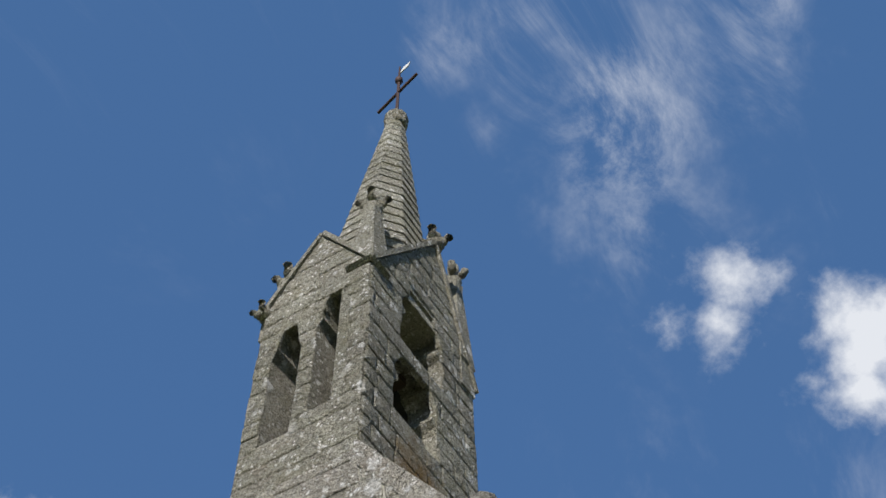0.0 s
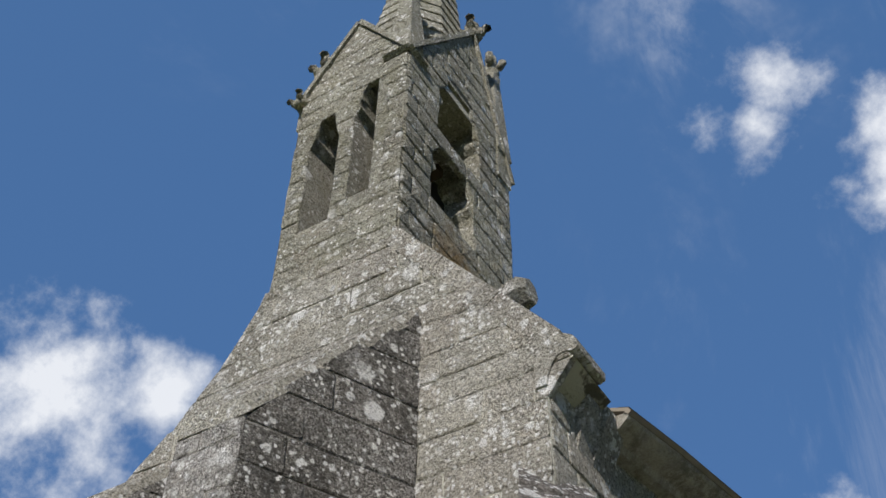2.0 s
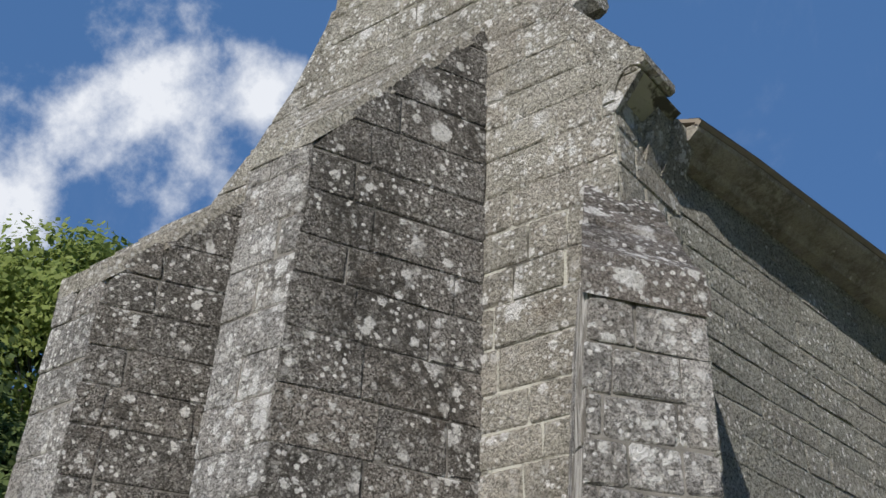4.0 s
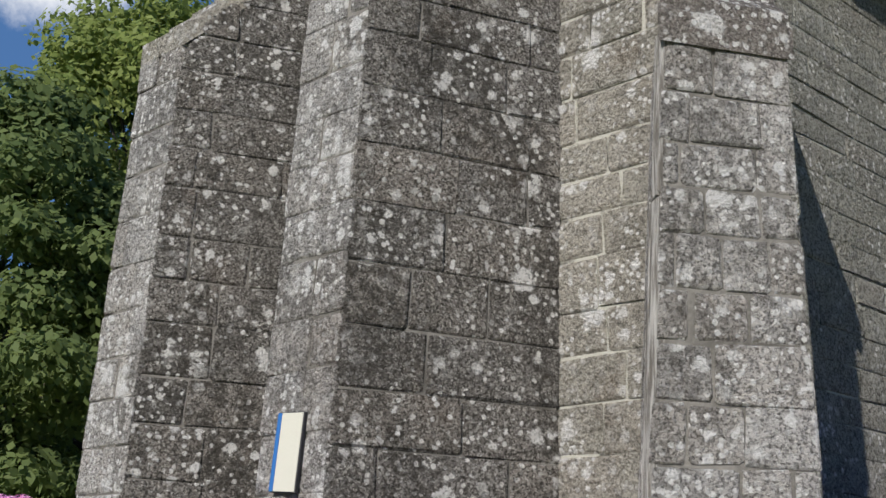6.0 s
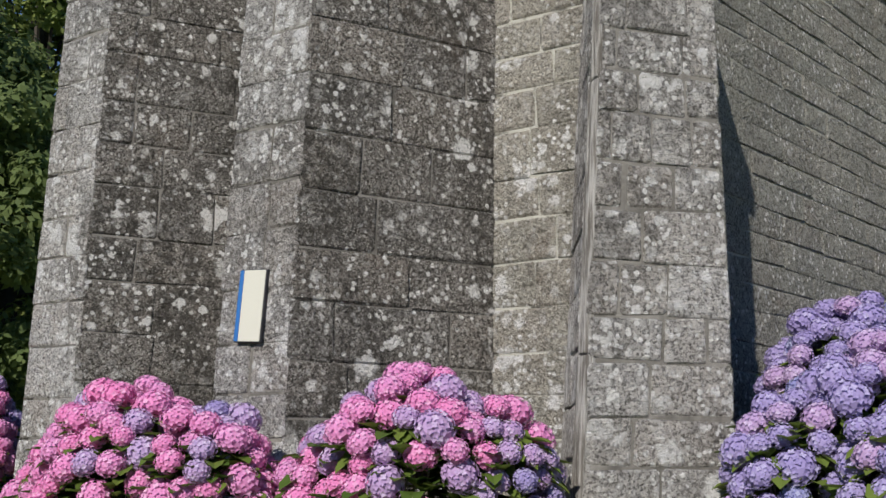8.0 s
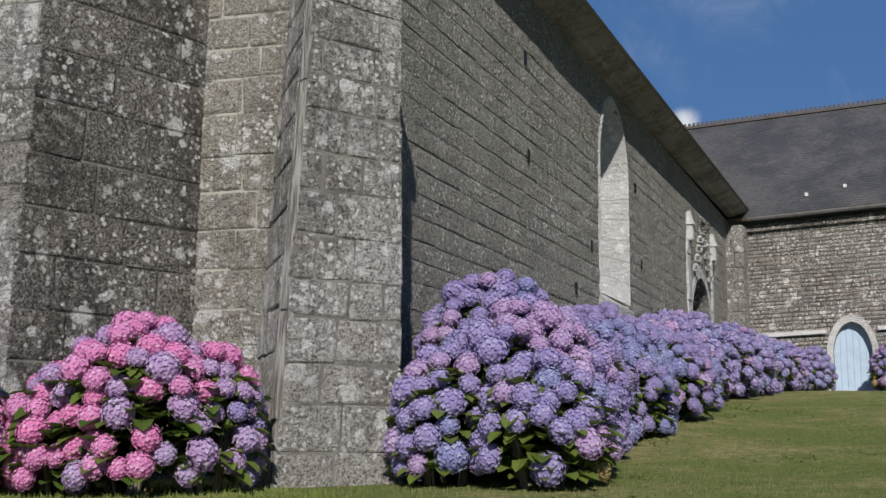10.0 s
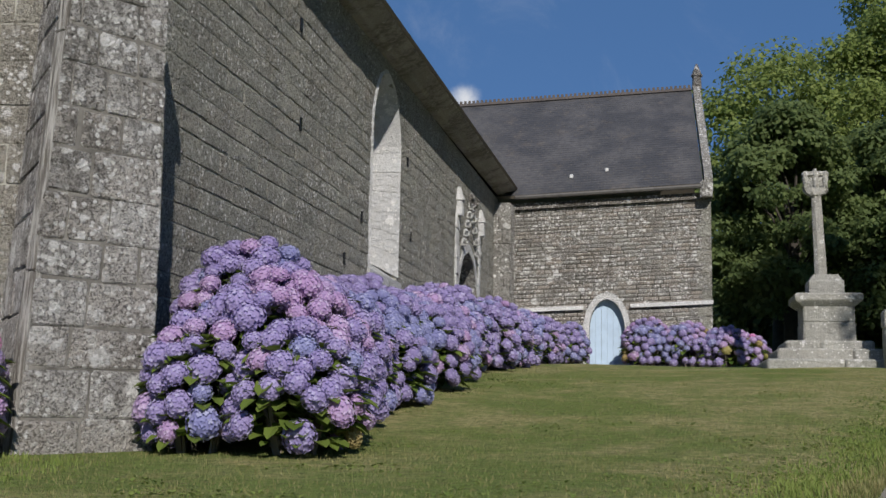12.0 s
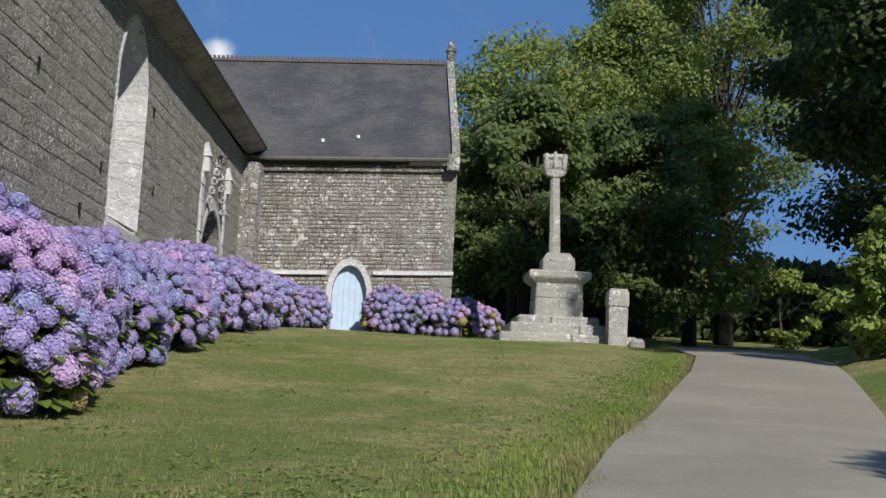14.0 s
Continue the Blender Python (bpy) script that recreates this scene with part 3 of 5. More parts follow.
def stepped_buttress(name, label, foot, head, z0, z_front, z_back, side_back, mat_front, mat_side, rng):
    """A deep buttress against the west front. foot and head: front left and right corners below and above; side_back: where its sides meet the wall."""
    t = empty(name, label, "buttress", "buttresses of the west front")
    t.matrix_world = FRONT
    (fl, fr), (hl, hr) = foot, head
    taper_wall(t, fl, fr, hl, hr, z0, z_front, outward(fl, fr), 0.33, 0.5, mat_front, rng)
    # side towards the nave, with its sloping top
    bl, tl = Vector((*fr, 0)), Vector((*hr, 0))
    br, tr = Vector((*side_back[1], 0)), Vector((*side_back[1], 0))
    n = outward(fr, side_back[1])
    wid = (br - bl).length

    def P(u, z):
        k = min(1.0, (z - z0) / (z_front - z0))
        return (bl.lerp(tl, k)).lerp(br, u / wid) + Vector((0, 0, z))

    def spans(z):
        if z <= z_front:
            return [(-0.012, wid)]
        return [(wid * (z - z_front) / (z_back - z_front), wid)]
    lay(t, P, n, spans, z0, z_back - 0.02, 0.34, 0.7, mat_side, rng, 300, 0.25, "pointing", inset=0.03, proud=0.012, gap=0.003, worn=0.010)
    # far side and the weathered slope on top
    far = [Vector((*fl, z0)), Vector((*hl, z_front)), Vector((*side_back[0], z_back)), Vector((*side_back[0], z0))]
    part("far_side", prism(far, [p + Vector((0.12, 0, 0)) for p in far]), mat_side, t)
    c0, c1 = Vector((*hl, z_front)), Vector((*hr, z_front))
    d0, d1 = Vector((*side_back[0], z_back)), Vector((*side_back[1], z_back))
    rows = 5
    for i in range(rows):
        s, e = i / rows, (i + 1) / rows + 0.03
        lo0, lo1, hi0, hi1 = c0.lerp(d0, s), c1.lerp(d1, s), c0.lerp(d0, min(e, 1)), c1.lerp(d1, min(e, 1))
        over = Vector((0, -0.02 if i == 0 else -0.006, 0))
        out = (c1 - c0).normalized() * 0.012
        loop = [lo0 + over - out, lo1 + over + out, hi1 + out, hi0 - out]
        part("weathering", prism([p + Vector((0, 0, 0.085 if v < 2 else 0.06)) for v, p in enumerate(loop)], [p - Vector((0, 0, 0.09)) for p in loop]), "granite_front", t)
    return t


rng = random.Random(11)
# Front and side stone differ by lichen and by light put into the colour.
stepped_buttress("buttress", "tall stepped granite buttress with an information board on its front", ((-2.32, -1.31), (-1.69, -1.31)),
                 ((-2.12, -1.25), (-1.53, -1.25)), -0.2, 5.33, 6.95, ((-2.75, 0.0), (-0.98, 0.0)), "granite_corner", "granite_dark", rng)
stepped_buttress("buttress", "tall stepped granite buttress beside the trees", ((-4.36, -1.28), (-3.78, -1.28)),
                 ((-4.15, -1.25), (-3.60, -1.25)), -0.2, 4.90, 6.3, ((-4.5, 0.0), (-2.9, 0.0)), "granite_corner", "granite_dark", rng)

# corner buttress, set diagonally
corner = empty("buttress", "diagonal granite corner buttress with white lichen blotches", "buttress", "buttresses of the west front")
corner.matrix_world = FRONT
FBL, FBR, FTL, FTR = (0.06, -0.82), (0.77, -0.21), (0.27, -0.75), (0.68, -0.15)
ZC = 3.86
CB, CT = (FBL[0] - 0.085, FBL[1] + 0.06), (FTL[0] - 0.085, FTL[1] + 0.06)     # narrow chamfer at its left edge
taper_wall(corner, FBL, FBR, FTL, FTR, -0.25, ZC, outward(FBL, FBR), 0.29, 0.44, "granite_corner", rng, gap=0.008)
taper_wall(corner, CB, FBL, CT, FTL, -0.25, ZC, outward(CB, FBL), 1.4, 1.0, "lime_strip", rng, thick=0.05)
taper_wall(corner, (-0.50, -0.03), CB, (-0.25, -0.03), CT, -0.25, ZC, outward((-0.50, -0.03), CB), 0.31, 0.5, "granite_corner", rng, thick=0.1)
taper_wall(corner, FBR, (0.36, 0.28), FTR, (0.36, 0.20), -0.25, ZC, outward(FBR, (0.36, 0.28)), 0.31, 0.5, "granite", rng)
back0, back1 = Vector((-0.10, -0.02, 4.98)), Vector((0.20, 0.22, 4.86))
f0, f1 = Vector((*FTL, ZC)), Vector((*FTR, ZC))
for i, (s, e, drop) in enumerate(((0.0, 0.10, 0.10), (0.10, 0.30, 0.10), (0.30, 0.52, 0.1), (0.52, 0.76, 0.1), (0.76, 1.0, 0.1))):
    e = min(1.0, e + 0.02)
    lo0, lo1, hi0, hi1 = f0.lerp(back0, s), f1.lerp(back1, s), f0.lerp(back0, e), f1.lerp(back1, e)
    side = (f1 - f0).normalized() * 0.045
    over = outward(FBL, FBR) * (0.03, 0.075, 0.012, 0.012, 0.012)[i]
    loop = [lo0 - side + over, lo1 + side + over, hi1 + side, hi0 - side]
    part("weathering", prism([p + Vector((0, 0, 0.10 if v < 2 else 0.07)) for v, p in enumerate(loop)], [p - Vector((0, 0, drop)) for p in loop]), "granite_cap", corner)

# ---- bell tower ----
rng = random.Random(21)
tower = empty("bell_tower", "small granite bell tower with gables, pinnacles and an octagonal spire", "bell tower")
tower.matrix_world = FRONT
TX0, TX1, TY0, TY1, TZ = -2.74, -1.31, 0.0, 2.2, 11.0
f_l, f_r = trefoil(-2.53, -2.14, 8.78, 10.0, 10.56), trefoil(-1.95, -1.54, 8.92, 10.12, 10.78)


def with_holes(base, holes):
    def f(z):
        hs = [h(z) for h in holes]
        return cut(base(z), [h for h in hs if h])
    return f


def gable(u0, u1, spring, top, peak=0.5):
    def f(z):
        if z <= spring:
            return [(u0, u1)]
        t = (z - spring) / (top - spring)
        c = lerp(u0, u1, peak)
        return [(lerp(u0, c, t), lerp(u1, c, t))]
    return f


GF, GS, PY = 12.12, 13.1, 1.34
lay(tower, lambda u, z: Vector((u, TY0, z)), Vector((0, -1, 0)), with_holes(gable(TX0, TX1, TZ, GF), (f_l, f_r)), 8.0, GF - 0.03, 0.24, 0.45,
    "granite_tower", rng, 300, 0.46, "granite_tower", proud=0.016, gap=0.005, worn=0.012)
s_lo, s_hi = quatrefoil(0.52, 1.36, 9.06, 10.16), quatrefoil(0.62, 1.48, 10.32, 11.40)
lay(tower, lambda u, z: Vector((TX1, u, z)), Vector((1, 0, 0)), with_holes(gable(TY0, TY1, TZ, GS, PY / TY1), (s_lo, s_hi)), 6.6, GS - 0.03, 0.24, 0.45,
    "granite_tower", rng, 300, 0.36, "granite_tower", proud=0.016, gap=0.005, worn=0.012)
lay(tower, lambda u, z: Vector((TX0, -u, z)), Vector((-1, 0, 0)), with_holes(gable(-TY1, -TY0, TZ, GS, 1 - PY / TY1), ()), 6.6, GS - 0.03, 0.3, 0.5,
    "granite_tower", rng, 0, 0.18, "granite_tower")
lay(tower, lambda u, z: Vector((-u, TY1, z)), Vector((0, 1, 0)), with_holes(gable(-TX1, -TX0, TZ, GF),
    (lambda z: (1.6, 2.0) if 9 < z < 10.6 else None, lambda z: (2.2, 2.6) if 9 < z < 10.6 else None)), 6.6, GF - 0.03, 0.3, 0.5, "granite_tower", rng, 0, 0.34)
part("belfry_floor", box(TX0 + 0.1, TX1 - 0.1, TY0 + 0.1, TY1 - 0.1, 8.55, 8.72), "granite_tower", tower)
# Unseen slab added to block daylight from above, so the openings look dark.
part("belfry_ceiling", box(TX0 + 0.28, TX1 - 0.28, 0.28, 1.92, 11.44, 11.54), "granite_tower", tower)


def rake(p, q, n, wide, parent):
    """A projecting moulding along the slope of a gable."""
    d = (q - p).normalized()
    u = n.cross(d)
    u = u if u.z > 0 else -u
    loop = [p - u * 0.02, q - u * 0.02, q + u * 0.045, p + u * 0.045]
    part("gable_moulding", prism([v + n * 0.05 for v in loop], [v - n * wide for v in loop]), "granite_tower", parent)


FC = (TX0 + TX1) / 2
rake(Vector((TX0 - 0.04, 0, TZ)), Vector((FC, 0, GF)), Vector((0, -1, 0)), 0.3, tower)
rake(Vector((TX1 + 0.04, 0, TZ)), Vector((FC, 0, GF)), Vector((0, -1, 0)), 0.3, tower)
rake(Vector((TX1, -0.04, TZ)), Vector((TX1, PY, GS)), Vector((1, 0, 0)), 0.3, tower)
rake(Vector((TX1, TY1 + 0.04, TZ)), Vector((TX1, PY, GS)), Vector((1, 0, 0)), 0.3, tower)


def finial(c, r, h):
    """A carved crocketed knob: collar, four curled leaves and a bud."""
    geos = [rings([circle(c + Vector((0, 0, z)), rr, 8) for z, rr in ((0, r * 0.5), (h * 0.2, r * 0.85), (h * 0.25, r * 0.6), (h * 0.55, r * 0.5),
                                                                     (h * 0.72, r * 0.62), (h * 0.88, r * 0.5), (h, r * 0.12))])]
    for i in range(4):
        a = math.pi / 2 * i + 0.4
        o = Vector((math.cos(a), math.sin(a), 0))
        geos.append(tube([c + Vector((0, 0, h * 0.3)), c + o * r * 0.8 + Vector((0, 0, h * 0.42)), c + o * r * 1.15 + Vector((0, 0, h * 0.62)),
                          c + o * r * 0.9 + Vector((0, 0, h * 0.7))], [r * 0.3, r * 0.42, r * 0.4, r * 0.2], 6))
    return join(geos)


def pinnacle(x, y, z, w, h, fin):
    sq = lambda zz, r: [Vector((x + sx * r, y + sy * r, zz)) for sx, sy in ((-1, -1), (1, -1), (1, 1), (-1, 1))]
    body = part("pinnacle", rings([sq(z - 0.25, w), sq(z + h * 0.12, w), sq(z + h * 0.13, w * 1.12), sq(z + h * 0.18, w * 1.05), sq(z + h * 0.92, w * 0.55), sq(z + h, w * 0.6)]),
         "granite_tower", tower)
    part("finial", finial(Vector((x, y, z + h - 0.02)), w * 0.95, fin), "granite_tower", body, "carved leaf finial", True)


pinnacle(TX1 - 0.20, TY0 + 0.24, TZ + 0.1, 0.165, 1.45, 0.45)
pinnacle(TX0 + 0.08, TY0 + 0.22, TZ - 0.1, 0.17, 0.85, 0.42)
pinnacle(TX1 - 0.12, TY1 - 0.14, TZ + 0.1, 0.15, 2.0, 0.55)
pinnacle(TX0 + 0.16, TY1 - 0.3, TZ + 0.1, 0.16, 1.6, 0.45)
part("finial", finial(Vector((TX1 - 0.02, PY + 0.06, GS - 0.02)), 0.17, 0.36), "granite_tower", tower, "dark crocket on the gable", True)
part("finial", finial(Vector((TX0, -0.03, TZ - 0.06)), 0.12, 0.2), "granite_tower", tower, "carved stop at the gable's foot", True)

# octagonal spire, laid in stepped courses
SX, SY, SZ0, SZ1 = -2.0, 1.1, 11.2, 16.55
APX, APY = -1.81, 1.08
courses = 24
for i in range(courses):
    t0, t1 = i / courses, (i + 1) / courses
    z0, z1 = lerp(SZ0, SZ1, t0), lerp(SZ0, SZ1, t1)
    r0, r1 = lerp(0.72, 0.12, t0), lerp(0.72, 0.12, t1)
    cx, cy = lerp(SX, APX, t0), lerp(SY, APY, t0)
    ov = 0.028 * (1 - t0 * 0.5)
    loops = [circle((cx, cy, z0), r0 + ov, 8, turn=0.5, ry=(r0 + ov) * 1.25), circle((cx, cy, z0 + 0.03), r0 + ov, 8, turn=0.5, ry=(r0 + ov) * 1.25),
             circle((cx, cy, z1), r1 + 0.012, 8, turn=0.5, ry=(r1 + 0.012) * 1.25)]
    part("spire_course", rings(loops), "granite_spire", tower)
part("spire_cap", rings([circle((APX, APY, z), r, 12) for z, r in ((16.5, 0.15), (16.58, 0.19), (16.66, 0.17), (16.72, 0.20), (16.80, 0.19), (16.84, 0.13))]),
     "granite_tower", tower, "ringed cap stone of the spire", True)
cross = empty("iron_cross", "thin rusty iron cross on the spire's cap", "cross")
cross.matrix_world = FRONT
part("shaft", tube([(APX, APY, 16.8), (APX + 0.02, APY, 18.1), (APX + 0.03, APY, 18.75)], [0.03, 0.026, 0.016]), "iron", cross)
part("cross_arm", tube([(APX - 0.46, APY + 0.12, 17.70), (APX + 0.46, APY - 0.12, 17.76)], [0.026, 0.026]), "iron", cross)
part("boss", rings([circle((APX + 0.02, APY, 18.12 + z), r, 8) for z, r in ((0, 0.03), (0.05, 0.07), (0.12, 0.07), (0.17, 0.03))]), "iron", cross, smooth=True)
part("weather_vane", prism([Vector(p) for p in ((APX + 0.03, APY, 18.5), (APX + 0.2, APY, 18.62), (APX + 0.24, APY, 18.74), (APX + 0.1, APY, 18.66))],
                           [Vector(p) + Vector((0, 0.02, 0)) for p in ((APX + 0.03, APY, 18.5), (APX + 0.2, APY, 18.62), (APX + 0.24, APY, 18.74), (APX + 0.1, APY, 18.66))]),
     "white_metal", cross, "small pale weather vane")
bell = empty("church_bell", "dark bronze bell hanging in the tower", "bell")
bell.matrix_world = FRONT
part("bell_body", rings([circle((-1.9, 1.0, z), r, 16) for z, r in ((10.1, 0.06), (10.05, 0.15), (9.8, 0.2), (9.6, 0.26), (9.5, 0.33), (9.48, 0.3))]), "bronze", bell, smooth=True)
part("headstock", box(-2.6, -1.5, 0.93, 1.07, 10.08, 10.25), "wood_dark", bell)
gar = empty("gargoyle", "blunt weathered granite gargoyle stub beside the tower", "gargoyle")
gar.matrix_world = FRONT
part("gargoyle_body", rings([circle((-0.95, 0.62, 7.3), 0.12, 7, "x"), circle((-0.5, 0.6, 7.33), 0.13, 7, "x"), circle((-0.36, 0.6, 7.34), 0.16, 7, "x"),
                      circle((-0.28, 0.6, 7.32), 0.12, 7, "x")]), "granite", gar)

# ---- nave wall ----
rng = random.Random(31)
NW_END, EAVE = 20.9, 5.62
nave = empty("wall_south", "long coursed granite nave wall of the church", "wall", kind="structure")
win = arch(8.26, 10.02, 2.50, 4.55, 5.60)
door_n = arch(15.33, 17.75, 0.6, 2.75, 3.85)
lay(nave, lambda u, z: Vector((0, u, z)), Vector((1, 0, 0)),
    lambda z: cut([(0.0, NW_END)], [h for h in (win(z), door_n(z)) if h]), -0.3, 5.80, 0.22, 0.62, "granite", rng, 300, 0.75, "joint", gap=0.004, proud=0.009, worn=0.006,
    near=lambda p: p.y < 12 and p.z > 0.9)
# Putlog holes: dark blocks on the wall face stand for the shade inside.
for y, z in ((4.9, 4.9), (5.0, 3.72), (7.0, 2.4), (10.55, 4.5), (10.9, 3.3), (7.8, 3.1)):
    part("putlog_hole", box(-0.02, 0.034, y - 0.03, y + 0.03, z - 0.08, z + 0.08, 0.005), "dark_glass", nave)

# window: splayed limewashed reveal, sill, leaded glass
window = empty("window_1", "pointed church window with pale limewashed splays", "window", kind="structure")


def arch_loop(y0, y1, z0, spring, top, x, n=9):
    c, hw = (y0 + y1) / 2, (y1 - y0) / 2
    left, right = [], []
    for i in range(n + 1):
        t = i / n
        half = hw * math.sqrt(max(0, 1 - t ** 1.6))
        z = lerp(spring, top, t)
        left.append(Vector((x, c - half, z)))
        right.append(Vector((x, c + half, z)))
    return [Vector((x, y0, z0))] + left + right[-2::-1] + [Vector((x, y1, z0))]


outer = arch_loop(8.26, 10.02, 2.5, 4.55, 5.60, 0.03)
inner = arch_loop(8.52, 9.76, 2.75, 4.45, 5.32, -0.46)
n = len(outer)
jamb = [(i, i + 1, n + i + 1, n + i) for i in range(n - 1)] + [(n - 1, 0, n, 2 * n - 1)]
# the reveal has its own courses of pale stone
for i in range(len(outer) - 1):
    a0, a1, b0, b1 = outer[i], outer[i + 1], inner[i], inner[i + 1]
    steps = max(1, round((a1 - a0).length / 0.32))
    for s in range(steps):
        lo, hi = s / steps + 0.01 / max(1, steps), (s + 1) / steps - 0.01 / max(1, steps)
        loop = [a0.lerp(a1, lo), a0.lerp(a1, hi), b0.lerp(b1, hi), b0.lerp(b1, lo)]
        mid = Vector((-0.2, 9.14, 4.0))
        nn = (loop[1] - loop[0]).cross(loop[2] - loop[0])
        if nn.length < 1e-6:
            continue
        nn.normalize()
        if nn.dot(mid - loop[0]) < 0:
            nn = -nn
        part("jamb_stone", prism([p + nn * 0.012 for p in loop], [p - nn * 0.12 for p in loop]), "limewash", window)
part("sill", prism([Vector(p) for p in ((0.06, 8.18, 2.42), (0.06, 10.12, 2.42), (-0.46, 9.76, 2.76), (-0.46, 8.52, 2.76))],
                   [Vector(p) - Vector((0, 0, 0.14)) for p in ((0.06, 8.18, 2.42), (0.06, 10.12, 2.42), (-0.46, 9.76, 2.76), (-0.46, 8.52, 2.76))]), "limewash", window,
     "sloping pale stone sill")
part("glass", (arch_loop(8.5, 9.78, 2.7, 4.45, 5.34, -0.45), [tuple(range(n))]), "dark_glass", window)
for y in (8.93, 9.35):
    part("mullion", box(-0.5, -0.4, y - 0.05, y + 0.05, 2.7, 5.1), "granite_pale", window)
for z in (3.3, 3.9, 4.5):
    part("bar", box(-0.45, -0.43, 8.5, 9.78, z - 0.012, z + 0.012, 0.004), "iron", window)

# carved doorway of the nave
porch = empty("door_1", "carved pale stone doorway with ogee hood, dark inside", "doorway", kind="structure")
rngp = random.Random(3)
for side, y0, y1 in ((-1, 14.95, 15.30), (1, 17.78, 18.0)):
    z = 0.8
    while z < 4.45:
        h = rngp.uniform(0.24, 0.36)
        part("jamb_stone", box(-0.1, 0.045 + rngp.uniform(-0.01, 0.015), y0, y1, z, z + h - 0.012, 0.015), "limewash", porch)
        z += h
    part("pinnacle", rings([[Vector((0.05 + sx * r, (y0 + y1) / 2 + sy * r, zz)) for sx, sy in ((-1, -1), (1, -1), (1, 1), (-1, 1))]
                            for zz, r in ((4.4, 0.09), (4.7, 0.085), (4.71, 0.12), (4.76, 0.10), (5.0, 0.03))]), "limewash", porch)
for j, (r, dx) in enumerate(((0.0, 0.03), (0.05, 0.015))):
    lo = arch_loop(15.33 + r, 17.75 - r, 0.8, 2.75, 3.85 - r * 0.6, dx, 8)
    hi = arch_loop(15.33 - 0.14 + r, 17.75 + 0.14 - r, 0.8, 2.75, 4.02 - r * 0.6, dx, 8)
    m = len(lo)
    verts = lo + hi + [p - Vector((0.3, 0, 0)) for p in lo] + [p - Vector((0.3, 0, 0)) for p in hi]
    faces = [(i, i + 1, m + i + 1, m + i) for i in range(m - 1)] + [(i, 2 * m + i, 2 * m + i + 1, i + 1) for i in range(m - 1)] + \
            [(m + i, m + i + 1, 3 * m + i + 1, 3 * m + i) for i in range(m - 1)]
    part("arch_moulding", (verts, faces), "granite_pale" if j else "limewash", porch)
for i in range(5):
    t = i / 4
    for sgn in (-1, 1):
        part("crocket", finial(Vector((0.06, 16.55 + sgn * lerp(0.85, 0.06, t), lerp(3.85, 4.75, t))), 0.09, 0.18), "limewash", porch, smooth=True)
part("hood_finial", finial(Vector((0.06, 16.55, 4.72)), 0.15, 0.42), "granite_dark", porch, smooth=True)
part("door_leaf", box(-0.5, -0.42, 15.3, 17.8, 0.6, 3.9), "wood_dark", porch, "dark wooden door leaf")

# pilaster buttress beside the transept
pil = empty("buttress", "flat granite pilaster buttress beside the transept", "buttress")
rng = random.Random(41)
lay(pil, lambda u, z: Vector((u, 20.15, z)), Vector((0, -1, 0)), lambda z: [(0.0, 0.42)], 1.2, 5.6, 0.33, 0.35, "granite_pale", rng, 100, 0.4)
lay(pil, lambda u, z: Vector((0.42, u, z)), Vector((1, 0, 0)), lambda z: [(20.15, 20.9)], 1.2, 5.6, 0.33, 0.4, "granite_pale", rng, 100, 0.3)

# ---- nave roof ----
RX, RZ = -2.15, 8.6
roof = empty("roof_nave", "steep dark slate nave roof with a timber eave", "roof", kind="structure")


def slated(parent, e0, e1, r0, r1, rows, cols, rng, thick=0.09, material="slate"):
    """A slated slope from the eave e0-e1 up to the ridge r0-r1."""
    n = (e1 - e0).cross(r0 - e0).normalized()
    n = n if n.z > 0 else -n
    verts, faces = [], []
    for i in range(rows):
        s, e = i / rows, (i + 1) / rows
        a, b, c, d = e0.lerp(r0, s), e1.lerp(r1, s), e1.lerp(r1, e), e0.lerp(r0, e)
        for j in range(cols):
            u, v = (j + (i % 2) * 0.5) / cols, min(1.0, (j + 1 + (i % 2) * 0.5) / cols)
            if u >= 1:
                continue
            l = n * (0.007 + rng.uniform(-0.001, 0.001))
            o = len(verts)
            g = 0.012 / cols
            verts += [a.lerp(b, u + g) + l, a.lerp(b, v - g) + l, d.lerp(c, v - g) + n * 0.004, d.lerp(c, u + g) + n * 0.004,
                      a.lerp(b, u + g) - n * 0.004, a.lerp(b, v - g) - n * 0.004]
            faces += [(o, o + 1, o + 2, o + 3), (o + 4, o + 5, o + 1, o)]
    part("slates", (verts, faces), material, parent)["kind"] = "stuff"
    part("decking", prism([e0, e1, r1, r0], [p - n * thick for p in (e0, e1, r1, r0)]), "timber", parent)


rng = random.Random(51)
ev = table([(0.78, 5.88), (1.5, 5.92), (3.6, 5.95), (6.25, 5.98), (22.0, 6.16)])
ox = table([(0.78, 0.31), (1.5, 0.34), (3.6, 0.41), (6.25, 0.46), (22.0, 0.47)])
Y0, Y1 = 0.78, NW_END + 0.2
EY = (Y0, 1.5, 3.6, 6.25, Y1)
for y0, y1 in zip(EY, EY[1:]):
    slated(roof, Vector((ox(y0), y0, ev(y0))), Vector((ox(y1), y1, ev(y1))), Vector((0.02, y0, ev(y0) + 0.13)), Vector((0.02, y1, ev(y1) + 0.16)), 3,
           max(3, int((y1 - y0) * 4.4)), rng, 0.03)
slated(roof, Vector((0.02, 0.42, 5.85)), Vector((0.02, Y1, ev(Y1) + 0.16)), Vector((RX, 0.42, RZ)), Vector((RX, NW_END + 3, RZ)), 16, 90, rng)
slated(roof, Vector((-4.8, Y1, 5.93)), Vector((-4.8, Y0, 6.2)), Vector((RX, NW_END + 3, RZ)), Vector((RX, Y0, RZ + 0.35)), 12, 30, rng)
